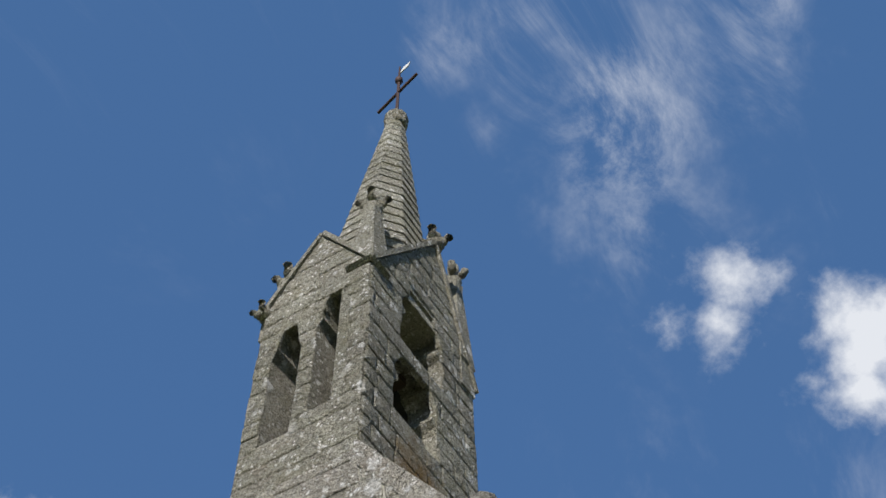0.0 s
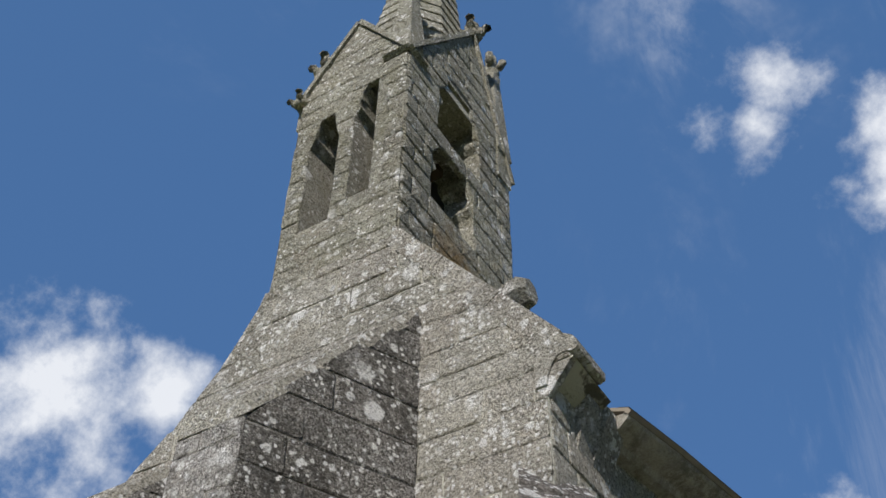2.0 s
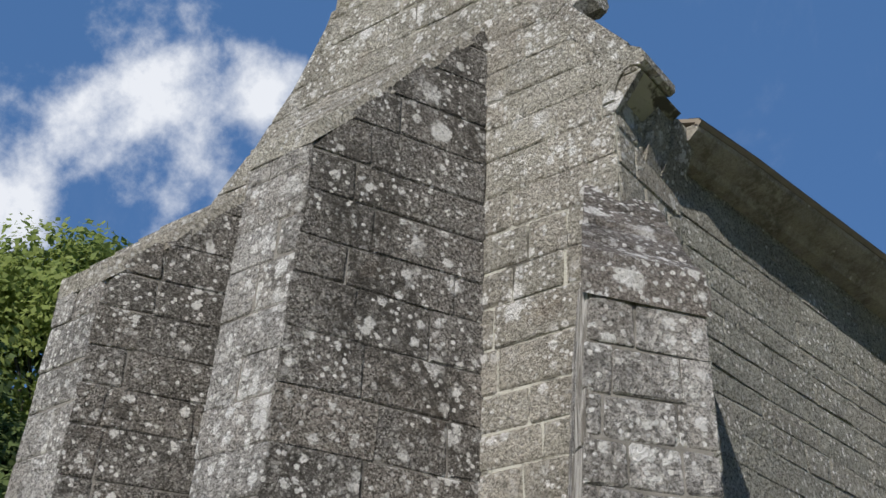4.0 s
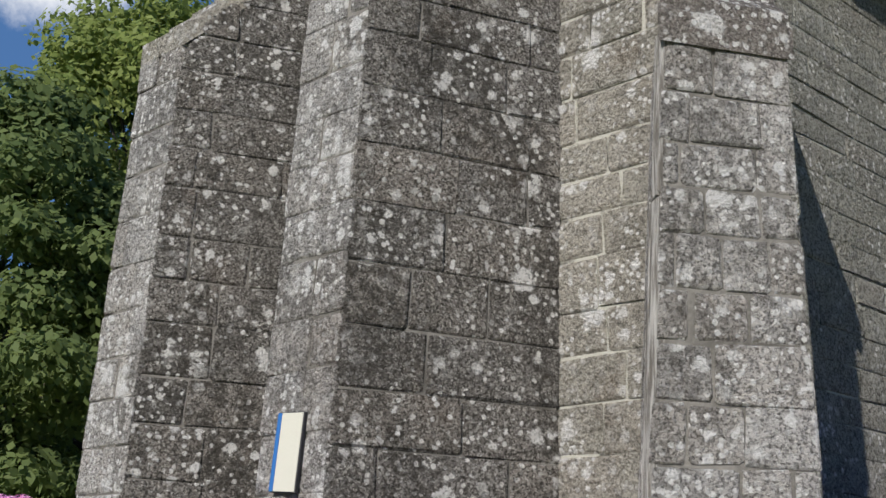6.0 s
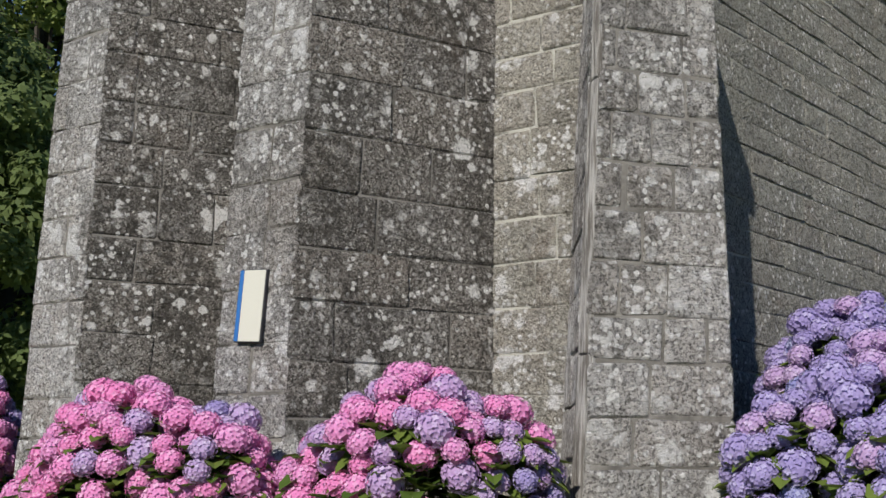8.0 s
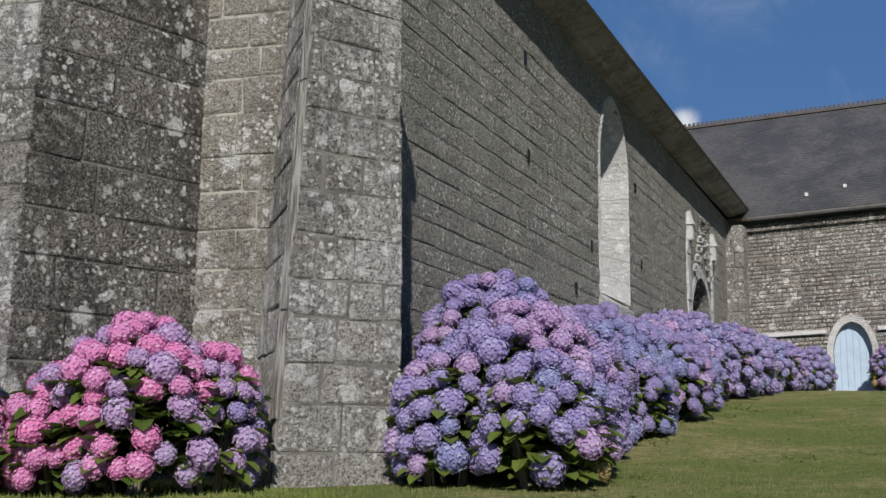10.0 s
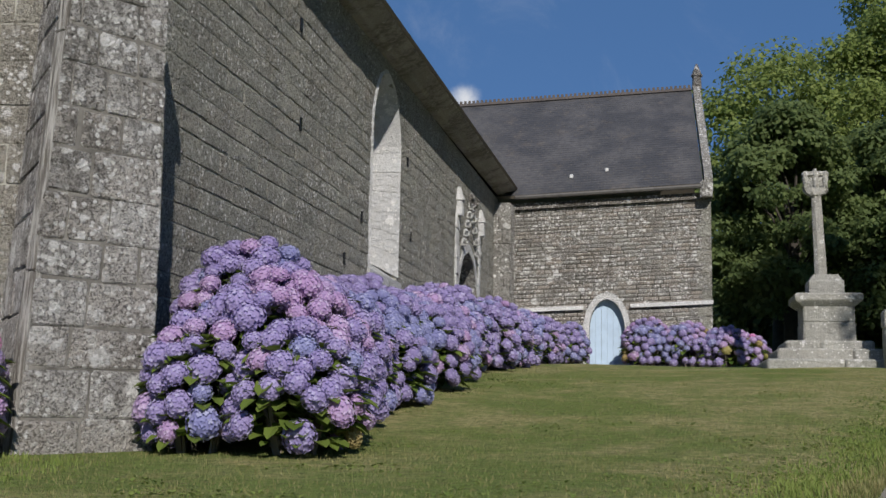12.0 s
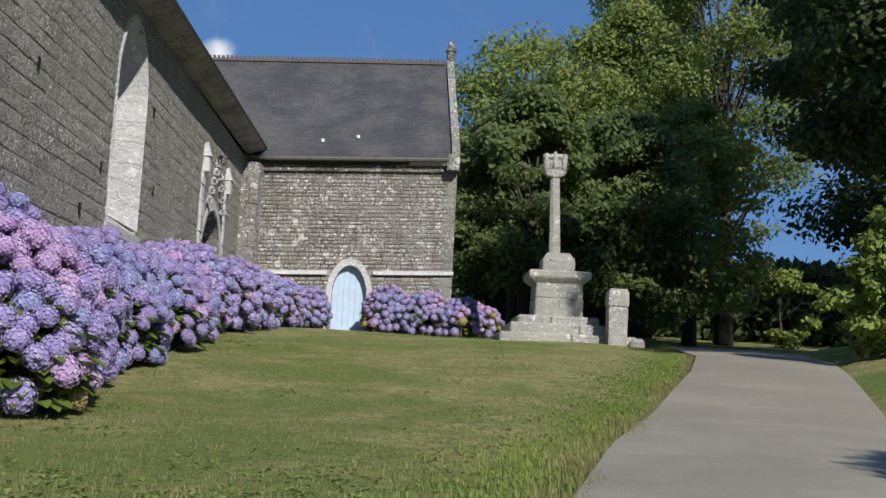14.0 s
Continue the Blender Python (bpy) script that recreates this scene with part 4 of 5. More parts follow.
eb = ((0.46, 0.0), (0.485, -0.03), (0.46, -0.055), (0.42, -0.05), (0.42, -0.03))
for y0, y1 in zip(EY, EY[1:]):
    part("eave_board", prism([Vector((x - 0.47 + ox(y0), y0, ev(y0) + z)) for x, z in eb], [Vector((x - 0.47 + ox(y1), y1, ev(y1) + z)) for x, z in eb]), "timber", roof,
         "weathered eave board")
co = ((0.0, -0.01), (0.43, -0.035), (0.45, -0.06), (0.43, -0.09), (0.33, -0.14), (0.19, -0.17), (0.14, -0.22), (0.0, -0.24))
for y0, y1 in zip(EY, EY[1:]):
    y1 = min(y1, NW_END)
    part("cornice", prism([Vector((x * ox(y0) / 0.47, y0, ev(y0) + z)) for x, z in co], [Vector((x * ox(y1) / 0.47, y1, ev(y1) + z)) for x, z in co]), "cornice_stone", roof,
         "hollow-moulded stone cornice")

wall_n = empty("wall_north", "far granite wall of the nave", "wall", kind="structure")
part("wall_body", box(-4.5, -4.0, -0.15, 24, -0.3, 5.9), "granite", wall_n)

# ---- transept ----
rng = random.Random(61)
TW = 21.1
tz = lambda x: 0.045 * (x - 0.42)          # the whole transept rises slightly away from the nave
trans = empty("wall_transept", "rubble schist transept wall with pale stones and a string course", "wall", kind="structure")
d_t = arch(2.31, 3.18, 0.5, 2.5, 3.20)
lay(trans, lambda u, z: Vector((u, TW, z + tz(u))), Vector((0, -1, 0)), lambda z: cut([(0.05, 5.27)], [h for h in (d_t(z),) if h]), 0.9, 5.62, 0.098, 0.30,
    "schist", rng, 300, 0.6, gap=0.007, proud=0.02, worn=0.012, near=lambda p: 2.2 < p.z < 4.6)
part("wall_end", box(4.75, 5.25, TW + 0.62, 27.8, 0.9, 5.7), "schist", trans)
for x0, x1 in ((0.05, 2.16), (3.32, 5.33)):
    loop = [Vector((x, TW - 0.02, z + tz(x))) for x, z in ((x0, 2.93), (x1, 2.93), (x1, 3.03), (x0, 3.03))]
    part("string_course", prism([p + Vector((0, -0.10 if i < 2 else -0.05, 0)) for i, p in enumerate(loop)], [p + Vector((0, 0.05, 0)) for p in loop]), "limewash", trans)
for i in range(14):
    z = 1.0 + i * 0.33
    w = 0.32 if i % 2 else 0.2
    part("quoin", box(5.27 - w, 5.31, TW - 0.035, TW + (0.22 if i % 2 else 0.34), z + tz(5), z + 0.32 + tz(5), 0.015), "granite", trans)
part("wall_plate", prism([Vector((x, TW - 0.12, z + tz(x))) for x, z in ((0.0, 5.56), (5.35, 5.56), (5.35, 5.72), (0.0, 5.72))],
                         [Vector((x, TW + 0.1, z + tz(x))) for x, z in ((0.0, 5.56), (5.35, 5.56), (5.35, 5.72), (0.0, 5.72))]), "granite_dark", trans,
     "projecting stone cornice under the roof")
part("gutter", tube([(0.45, TW - 0.32, 5.84), (5.3, TW - 0.32, 5.84 + tz(5.3))], [0.06, 0.06], 8), "zinc", trans, "grey zinc gutter")

t_roof = empty("roof_transept", "dark slate transept roof with crested ridge tiles", "roof", kind="structure")
E0, E1 = Vector((-2.5, TW - 0.36, 5.88 + tz(-2.5))), Vector((5.12, TW - 0.36, 5.90 + tz(5.1)))
R0, R1 = Vector((-2.5, 24.6, 9.33)), Vector((4.95, 24.6, 9.62))
slated(t_roof, E0, E1, R0, R1, 44, 52, rng)
slated(t_roof, Vector((5.12, 28.6, 6.0)), Vector((-2.5, 28.6, 5.9)), R1, R0, 12, 12, rng)
for i in range(60):
    p, q = R0.lerp(R1, i / 60), R0.lerp(R1, (i + 0.97) / 60)
    loop = [p + Vector((0, -0.12, -0.05)), p + Vector((0, 0, 0.06)), p + Vector((0, 0.12, -0.05))]
    top = p.lerp(q, 0.5)
    g = prism(loop, [v + (q - p) for v in loop])
    crest = rings([[top + Vector((sx * 0.035, sy * 0.02, zz)) for sx, sy in ((-1, -1), (1, -1), (1, 1), (-1, 1))] for zz in (0.04, 0.13)])
    part("ridge_tile", join([g, crest]), "ridge_tile", t_roof)
for s in range(9):
    a, b = s / 9, (s + 0.97) / 9
    lo, hi = E1.lerp(R1, a) + Vector((0.1, 0, 0.0)), E1.lerp(R1, b) + Vector((0.1, 0, 0.0))
    loop = [lo + Vector((-0.07, 0, 0.16)), lo + Vector((0.13, 0, 0.16)), hi + Vector((0.13, 0, 0.16)), hi + Vector((-0.07, 0, 0.16))]
    part("coping_stone", prism(loop, [p - Vector((0, 0, 0.36)) for p in loop]), "granite_pale", t_roof)
part("kneeler", box(5.04, 5.34, TW - 0.40, TW + 0.12, 5.78, 6.2, 0.06), "granite_pale", t_roof)
part("gable_finial", rings([circle((5.1, 24.6, z), r, 8) for z, r in ((9.6, 0.14), (9.95, 0.12), (10.0, 0.17), (10.1, 0.12), (10.35, 0.03))]), "granite_dark", t_roof)
for x, s in ((1.85, 0.13), (2.75, 0.17)):
    c = E0.lerp(E1, (x + 2.5) / 7.62).lerp(R0.lerp(R1, (x + 2.5) / 7.62), s)
    part("roof_vent", box(c.x - 0.045, c.x + 0.045, c.y - 0.05, c.y + 0.05, c.z, c.z + 0.09, 0.015), "white_metal", t_roof, "small white roof vent")

door_t = empty("door_2", "pale blue arched side door in a stone surround", "door", kind="structure")
dz = tz(2.7)
lo = [Vector((p.y, TW - 0.07, p.z + dz)) for p in arch_loop(2.31, 3.18, 1.2, 2.5, 3.18, 0, 12)]
hi = [Vector((p.y, TW - 0.07, p.z + dz)) for p in arch_loop(2.16, 3.32, 1.2, 2.5, 3.36, 0, 12)]
m = len(lo)
bk = Vector((0, 0.45, 0))
part("stone_surround", (lo + hi + [p + bk for p in lo] + [p + bk for p in hi],
     [(i, i + 1, m + i + 1, m + i) for i in range(m - 1)] + [(i, 2 * m + i, 2 * m + i + 1, i + 1) for i in range(m - 1)] +
     [(m + i, m + i + 1, 3 * m + i + 1, 3 * m + i) for i in range(m - 1)]), "limewash", door_t)
for i in range(6):
    x0, x1 = 2.31 + i * 0.145, 2.31 + (i + 1) * 0.145 - 0.005
    hgt = lambda x: 2.5 + 0.68 * math.sqrt(max(0, 1 - abs((x - 2.745) / 0.45) ** 2.2))
    loop = [Vector((x0, TW + 0.16, 1.2)), Vector((x1, TW + 0.16, 1.2)), Vector((x1, TW + 0.16, hgt(x1) + dz)), Vector((x0, TW + 0.16, hgt(x0) + dz))]
    part("plank", prism(loop, [p + Vector((0, 0.05, 0)) for p in loop]), "blue_paint", door_t)
part("tympanum", box(2.28, 3.22, TW + 0.22, TW + 0.3, 1.2, 3.3), "granite", door_t)
part("threshold", box(2.12, 3.36, TW - 0.55, TW + 0.1, 1.35, 1.62), "limewash", door_t)

# ---- information board ----
board = empty("information_board", "cream notice board with a blue band on the buttress", "notice board")
board.matrix_world = FRONT
BX0, BX1, BZ0, BZ1, BY = -2.07, -1.85, 1.39, 1.84, -1.335


def askew(geo):
    return [Vector((v.x + (v.z - 1.6) * 0.07, v.y + (v.z - 1.6) * 0.01, v.z - (v.x + 1.96) * 0.06)) for v in geo[0]], geo[1]


part("backing", askew(box(BX0, BX1 + 0.008, BY, BY + 0.03, BZ0 - 0.006, BZ1 + 0.006, 0.004)), "board_edge", board)
part("blue_band", askew(box(BX0 + 0.002, BX0 + 0.036, BY - 0.006, BY + 0.002, BZ0, BZ1, 0.002)), "board_blue", board)
part("panel", askew(box(BX0 + 0.039, BX1 + 0.004, BY - 0.006, BY + 0.002, BZ0, BZ1, 0.002)), "board_cream", board)

# ---- calvary ----
calv = empty("calvary", "weathered granite calvary on three steps with a carved head", "calvary")
for i, (x0, x1, y0, y1, z0, z1) in enumerate(((6.06, 8.78, 14.9, 17.6, 1.0, 1.53), (6.28, 8.25, 15.12, 17.3, 1.5, 1.74), (6.45, 8.08, 15.3, 17.05, 1.72, 1.9))):
    cut_x = lerp(x0, x1, (0.52, 0.7, 0.4)[i])
    part("step", box(x0, cut_x - 0.006, y0, y1, z0, z1, 0.035), "calvary_stone", calv)
    part("step", box(cut_x + 0.006, x1, y0, y1, z0, z1, 0.035), "calvary_stone", calv)
part("die", box(6.80, 7.78, 15.5, 16.5, 1.88, 2.28, 0.03), "calvary_stone", calv)
part("die", box(6.81, 7.77, 15.51, 16.49, 2.285, 2.60, 0.03), "calvary_stone", calv)
sq = lambda z, r: [Vector((7.28 + sx * r, 16.0 + sy * r, z)) for sx, sy in ((-1, -1), (1, -1), (1, 1), (-1, 1))]
part("table", rings([sq(2.58, 0.5), sq(2.66, 0.6), sq(2.70, 0.63), sq(2.80, 0.63), sq(2.83, 0.6)]), "calvary_stone", calv)
part("plinth", rings([sq(2.82, 0.33), sq(3.08, 0.33), sq(3.2, 0.25), sq(3.23, 0.24)]), "calvary_stone", calv)
part("shaft", rings([circle((7.22 - t * 0.05, 16, 3.2 + 1.66 * t), lerp(0.125, 0.10, t), 8, turn=0.5) for t in (0, 0.03, 0.5, 0.7, 1)]), "calvary_stone", calv)
part("head_base", rings([circle((7.16, 16, z), rx, 10, ry=0.13) for z, rx in ((4.84, 0.12), (4.88, 0.2), (4.95, 0.25), (5.0, 0.25))]), "calvary_stone", calv)
heads = []
for dx, hh in ((-0.18, 0.36), (0.0, 0.40), (0.18, 0.36)):
    heads.append(rings([circle((7.16 + dx * 1.05, 16, 4.98 + hh * t), r, 8, ry=0.10) for t, r in ((0, 0.06), (0.35, 0.052), (0.62, 0.075), (0.72, 0.05), (0.85, 0.062), (1.0, 0.03))]))
heads.append(box(6.93, 7.39, 15.96, 16.04, 5.02, 5.30, 0.02))
heads.append(box(6.90, 7.42, 15.93, 16.07, 5.24, 5.34, 0.03))
part("carved_head", join(heads), "calvary_stone", calv, "worn pierced carving", True)
stele = empty("stone_post", "squat square granite post with a worn top block", "stone post")
part("post", rings([[Vector((8.33 + sx * r, 14.75 + sy * r, z)) for sx, sy in ((-1, -1), (1, -1), (1, 1), (-1, 1))]
                    for z, r in ((1.1, 0.19), (1.3, 0.18), (2.06, 0.185), (2.09, 0.17), (2.12, 0.2), (2.38, 0.195), (2.45, 0.15))]), "calvary_stone", stele)
rubble = empty("stone_block", "low rough stone block beside the post", "stone")
part("block", box(8.62, 8.9, 14.7, 15.1, 1.1, 1.5, 0.06), "calvary_stone", rubble)


# ---- hydrangeas ----
def head_mesh(name, florets, petal, material, seed):
    """A mop head: small four-petalled florets over a flattened ball of unit radius."""
    rr = random.Random(seed)
    verts, faces = [], []
    for i in range(florets):
        t = (i + 0.5) / florets
        z = 1 - 1.75 * t
        a = i * 2.39996 + rr.uniform(-0.2, 0.2)
        r = math.sqrt(max(0, 1 - z * z))
        nrm = Vector((r * math.cos(a), r * math.sin(a), z))
        nrm = (nrm + Vector((rr.uniform(-1, 1), rr.uniform(-1, 1), rr.uniform(-1, 1))) * 0.16).normalized()
        p = Vector((r * math.cos(a), r * math.sin(a), z * 0.82)) * rr.uniform(0.93, 1.05)
        s = nrm.orthogonal().normalized()
        u = nrm.cross(s)
        turn = rr.uniform(0, 1.5)
        o = len(verts)
        verts.append(p)
        for q in range(4):
            b = turn + q * math.pi / 2
            d0 = s * math.cos(b) + u * math.sin(b)
            d1 = s * math.cos(b + 0.72) + u * math.sin(b + 0.72)
            d2 = s * math.cos(b - 0.72) + u * math.sin(b - 0.72)
            verts += [p + d2 * petal * 0.72 + nrm * 0.05, p + d0 * petal * 1.1 + nrm * 0.07, p + d1 * petal * 0.72 + nrm * 0.05]
            faces += [(o, o + 1 + q * 3, o + 2 + q * 3), (o, o + 2 + q * 3, o + 3 + q * 3)]
    core = rings([circle((0, 0, z), r, 8) for z, r in ((-0.66, 0.2), (-0.5, 0.64), (-0.1, 0.92), (0.25, 0.88), (0.55, 0.64), (0.76, 0.2))])
    verts, faces = join([(verts, faces), core])
    return mesh_of(name, verts, faces, material)


HEADS = {}
for colour in ("pink", "mauve", "violet", "blue", "bud"):
    HEADS[colour] = ([head_mesh("flower_head", 86, 0.185, colour, s) for s in (1, 2, 3)], [head_mesh("flower_head", 30, 0.32, colour, s) for s in (4, 5)])


def leaf_geo(p, d, size, rr):
    """A broad pointed leaf from p towards d, folded along its rib."""
    d = d.normalized()
    s = d.cross(Vector((0, 0, 1)))
    s = s.normalized() if s.length > 0.05 else Vector((1, 0, 0))
    up = s.cross(d)
    w = size * 0.36
    v = [p, p + d * size * 0.35 + s * w + up * w * 0.35, p + d * size * 0.42, p + d * size * 0.35 - s * w + up * w * 0.35,
         p + d * size * 0.75 + s * w * 0.7, p + d * size * 0.75 - s * w * 0.7, p + d * size - up * size * 0.15]
    return v, [(0, 2, 1), (0, 3, 2), (1, 2, 4), (2, 3, 5), (2, 6, 4), (2, 5, 6)]


def bush(label, lobes, colours, size, seed, far=False, density=1.0, front=False):
    """A hydrangea bush: lobes are (x, y, radius x, radius y, height); heads on the outside, leaves below and between."""
    rr = random.Random(seed)
    t = empty("hydrangea", label, "hydrangea", "hydrangeas along the church")
    placed, leaves, stems = [], [], []
    if front:
        lobes = [(*on_front(lx, ly), rx, ry, h) for lx, ly, rx, ry, h in lobes]
    for lx, ly, rx, ry, h in lobes:
        g = ground_z(lx, ly)
        area = 2 * math.pi * ((rx * ry + (rx + ry) / 2 * h) / 2)
        want = int(area / (size * size * 1.7) * density)
        tries = 0
        made = 0
        while made < want and tries < want * 14:
            tries += 1
            a = rr.uniform(0, 2 * math.pi)
            e = math.asin(rr.uniform(-0.36, 1.0))
            q = rr.uniform(0.88, 1.04)
            low = e < 0.25
            if (low and rr.random() < 0.30) or noise.noise(Vector((math.cos(a) * 2.2 + lx, math.sin(a) * 2.2 + ly, e * 2.6))) > (0.06 if low else 0.36):
                continue
            p = Vector((lx + rx * q * math.cos(e) * math.cos(a), ly + ry * q * math.cos(e) * math.sin(a), g + h * (0.34 + 0.66 * math.sin(e) * q)))
            if p.x < 0.12 and p.y > 0.0:
                continue
            r = size * rr.uniform(0.72, 1.2)
            if any((p - o).length < (r + s) * 0.765 for o, s in placed[-420:]):
                continue
            inside = False
            for mx, my, sx, sy, hh in lobes:
                if (mx, my) != (lx, ly) and ((p.x - mx) / sx) ** 2 + ((p.y - my) / sy) ** 2 + ((p.z - g - hh * 0.34) / (hh * 0.66)) ** 2 < 0.72:
                    inside = True
            if inside:
                continue
            placed.append((p, r))
            made += 1
            pick = min(0.999, max(0.0, 0.5 + 0.75 * noise.noise(p * 1.9 + Vector((seed, 0, 0))) + rr.gauss(0, 0.13)))
            total = sum(w for _, w in colours)
            c, run = colours[-1][0], 0.0
            for name_c, w in colours:
                run += w / total
                if pick < run:
                    c = name_c
                    break
            ob = new("flower_head", rr.choice(HEADS[c][1 if far else 0]))
            ob.parent = t
            out = Vector((math.cos(e) * math.cos(a), math.cos(e) * math.sin(a), math.sin(e) + 0.5)).normalized()
            turn = out.to_track_quat("Z", "Y").to_matrix().to_4x4()
            ob.matrix_world = Matrix.Translation(p) @ turn @ pose(0, 0, 0, 0, 0, rr.uniform(0, 360)) @ Matrix.Diagonal((r, r, r * rr.uniform(0.85, 1.0), 1))
        for _ in range(int(want * (1.8 if far else 3.2))):
            a, e = rr.uniform(0, 2 * math.pi), rr.uniform(-0.5, 1.2)
            q = rr.uniform(0.55, 0.93)
            p = Vector((lx + rx * q * math.cos(e) * math.cos(a), ly + ry * q * math.cos(e) * math.sin(a), max(g + 0.03, g + h * (0.34 + 0.62 * math.sin(e) * q))))
            if p.x < 0.08 and p.y > 0:
                continue
            d = Vector((math.cos(a), math.sin(a), rr.uniform(-0.5, 0.5)))
            leaves.append(leaf_geo(p, d, rr.uniform(0.10, 0.19), rr))
        for _ in range(14):
            a = rr.uniform(0, 2 * math.pi)
            stems.append(tube([(lx + 0.12 * math.cos(a), ly + 0.12 * math.sin(a), g - 0.05), (lx + rx * 0.6 * math.cos(a), ly + ry * 0.6 * math.sin(a), g + h * 0.6)],
                              [0.012, 0.006], 4))
    part("leaves", join(leaves), "hyd_leaf", t)["kind"] = "stuff"
    part("undergrowth", join(stems), "timber", t)["kind"] = "stuff"
    return t


PINKS = [("pink", 6), ("mauve", 2), ("violet", 1)]
MIXED = [("pink", 6), ("mauve", 4), ("violet", 1.5)]
LILAC = [("bud", 0.04), ("pink", 0.15), ("mauve", 4), ("violet", 6), ("blue", 3.0)]
BLUES = [("mauve", 0.8), ("violet", 7), ("blue", 4.5)]
bush("pink and lilac hydrangea in full bloom between buttresses", [(-0.60, -1.42, 0.56, 0.46, 1.06), (-0.22, -1.25, 0.34, 0.36, 0.95), (-1.02, -1.45, 0.36, 0.4, 0.82)],
     MIXED, 0.09, 1, front=True)
bush("bright pink hydrangea in bloom at a buttress foot", [(-2.35, -1.9, 0.6, 0.45, 1.08), (-1.75, -1.85, 0.45, 0.4, 0.92), (-2.9, -1.85, 0.35, 0.35, 0.8)], PINKS, 0.092, 2, front=True)
bush("bright pink hydrangea beside the far buttress", [(-5.35, -1.3, 0.65, 0.6, 1.4), (-6.2, -1.2, 0.7, 0.6, 1.35)], PINKS, 0.09, 3, front=True)
bush("large lilac hydrangea in full bloom at the wall corner", [(1.5, 0.4, 0.66, 0.72, 1.2), (1.0, 1.15, 0.66, 0.65, 1.46), (1.8, -0.1, 0.45, 0.45, 0.85), (1.12, -0.12, 0.34, 0.36, 0.95),
     (1.1, 2.0, 0.75, 0.65, 1.3)], LILAC, 0.095, 4)
yy = 3.0
i = 0
while yy < 19.6:
    far = yy > 7
    bush("violet-blue hydrangea in bloom along the nave wall", [(0.9, yy, 0.8, 0.72, 1.16 + 0.09 * math.sin(i * 2.1)), (1.3 + 0.15 * math.sin(i * 1.7), yy + 0.65, 0.6, 0.55, 0.95)], BLUES,
         0.095 if not far else 0.10, 10 + i, far)
    yy += 1.55
    i += 1
bush("violet hydrangea in bloom where nave and transept meet", [(1.2, 20.0, 0.75, 0.7, 1.15), (1.85, 20.2, 0.5, 0.5, 1.0)], BLUES, 0.095, 40, True)
bush("mauve hydrangea in bloom beside the side door", [(3.75, 20.1, 0.62, 0.6, 1.12), (4.7, 20.1, 0.7, 0.6, 1.05)], LILAC, 0.095, 41, True)
bush("fading mauve hydrangea at the transept corner", [(5.6, 20.0, 0.65, 0.6, 0.95), (6.1, 19.9, 0.42, 0.45, 0.75)], [("bud", 2)] + LILAC, 0.095, 42, True)


# ---- grass ----
def tufts(name, label, spots, hmin, hmax, material, seed):
    rr = random.Random(seed)
    verts, faces = [], []
    for x, y, n in spots:
        for _ in range(n):
            px, py = x + rr.gauss(0, 0.05), y + rr.gauss(0, 0.05)
            z = ground_z(px, py) - 0.01
            a = rr.uniform(0, 6.28)
            h = rr.uniform(hmin, hmax)
            w = h * 0.07 + 0.002
            lean = h * rr.uniform(0.1, 0.6)
            o = len(verts)
            c, s = math.cos(a), math.sin(a)
            verts += [(px - s * w, py + c * w, z), (px + s * w, py - c * w, z), (px + c * lean, py + s * lean, z + h)]
            faces.append((o, o + 1, o + 2))
    return tagged(part(name, (verts, faces), material), label, "grass", kind="stuff")


rr = random.Random(71)
spots = []
while len(spots) < 16000:
    y = -3.6 + 16 * rr.random() ** 1.8
    x = rr.uniform(-3.5, 9.0)
    if x < road_l(y) - 0.02 and (x > 0.5 or y < -0.9):
        spots.append((x, y, 5))
tufts("lawn_grass", "short mown lawn blades, partly dry", spots, 0.012, 0.035, "grass", 72)
spots = []
for _ in range(4200):
    y = -3.5 + 18 * rr.random() ** 1.5
    spots.append((road_l(y) - rr.gauss(0.12, 0.30) + 0.05 * math.sin(y * 5.1) * math.sin(y * 2.3), y, 8))
for _ in range(500):
    spots.append((rr.uniform(-2, 1.0), rr.uniform(-2.3, -0.9), 7))
tufts("long_grass", "longer grass along the lane and under the buttress", spots, 0.02, 0.055, "weed", 73)


spots = []
for _ in range(2200):
    y = -3.8 + 20 * rr.random() ** 1.4
    spots.append((road_l(y) + 0.05 + 0.07 * math.sin(y * 3.7) * math.sin(y * 1.3) - abs(rr.gauss(0, 0.10)), y, 9))
tufts("verge_grass", "ragged grass hanging over the lane's edge", spots, 0.03, 0.085, "grass", 76)
rr = random.Random(75)
weeds = []
for _ in range(900):
    y = rr.uniform(-2.5, 9)
    x = road_l(y) - abs(rr.gauss(0.1, 0.45)) - 0.05
    for _ in range(rr.randint(5, 11)):
        p = Vector((x + rr.gauss(0, 0.07), y + rr.gauss(0, 0.07), 0))
        p.z = ground_z(p.x, p.y)
        a = rr.uniform(0, 6.28)
        weeds.append(leaf_geo(p, Vector((math.cos(a), math.sin(a), rr.uniform(0.1, 0.7))), rr.uniform(0.014, 0.034), rr))
for _ in range(420):     # broad green patches out on the lawn
    y = -3.2 + 11 * rr.random() ** 1.6
    x = rr.uniform(0.8, road_l(y) - 0.3)
    if noise.noise(Vector((x * 0.9, y * 0.9, 3.3))) < 0.08:
        continue
    for _ in range(rr.randint(8, 18)):
        p = Vector((x + rr.gauss(0, 0.09), y + rr.gauss(0, 0.09), 0))
        p.z = ground_z(p.x, p.y)
        a = rr.uniform(0, 6.28)
        weeds.append(leaf_geo(p, Vector((math.cos(a), math.sin(a), rr.uniform(0.1, 0.7))), rr.uniform(0.018, 0.042), rr))
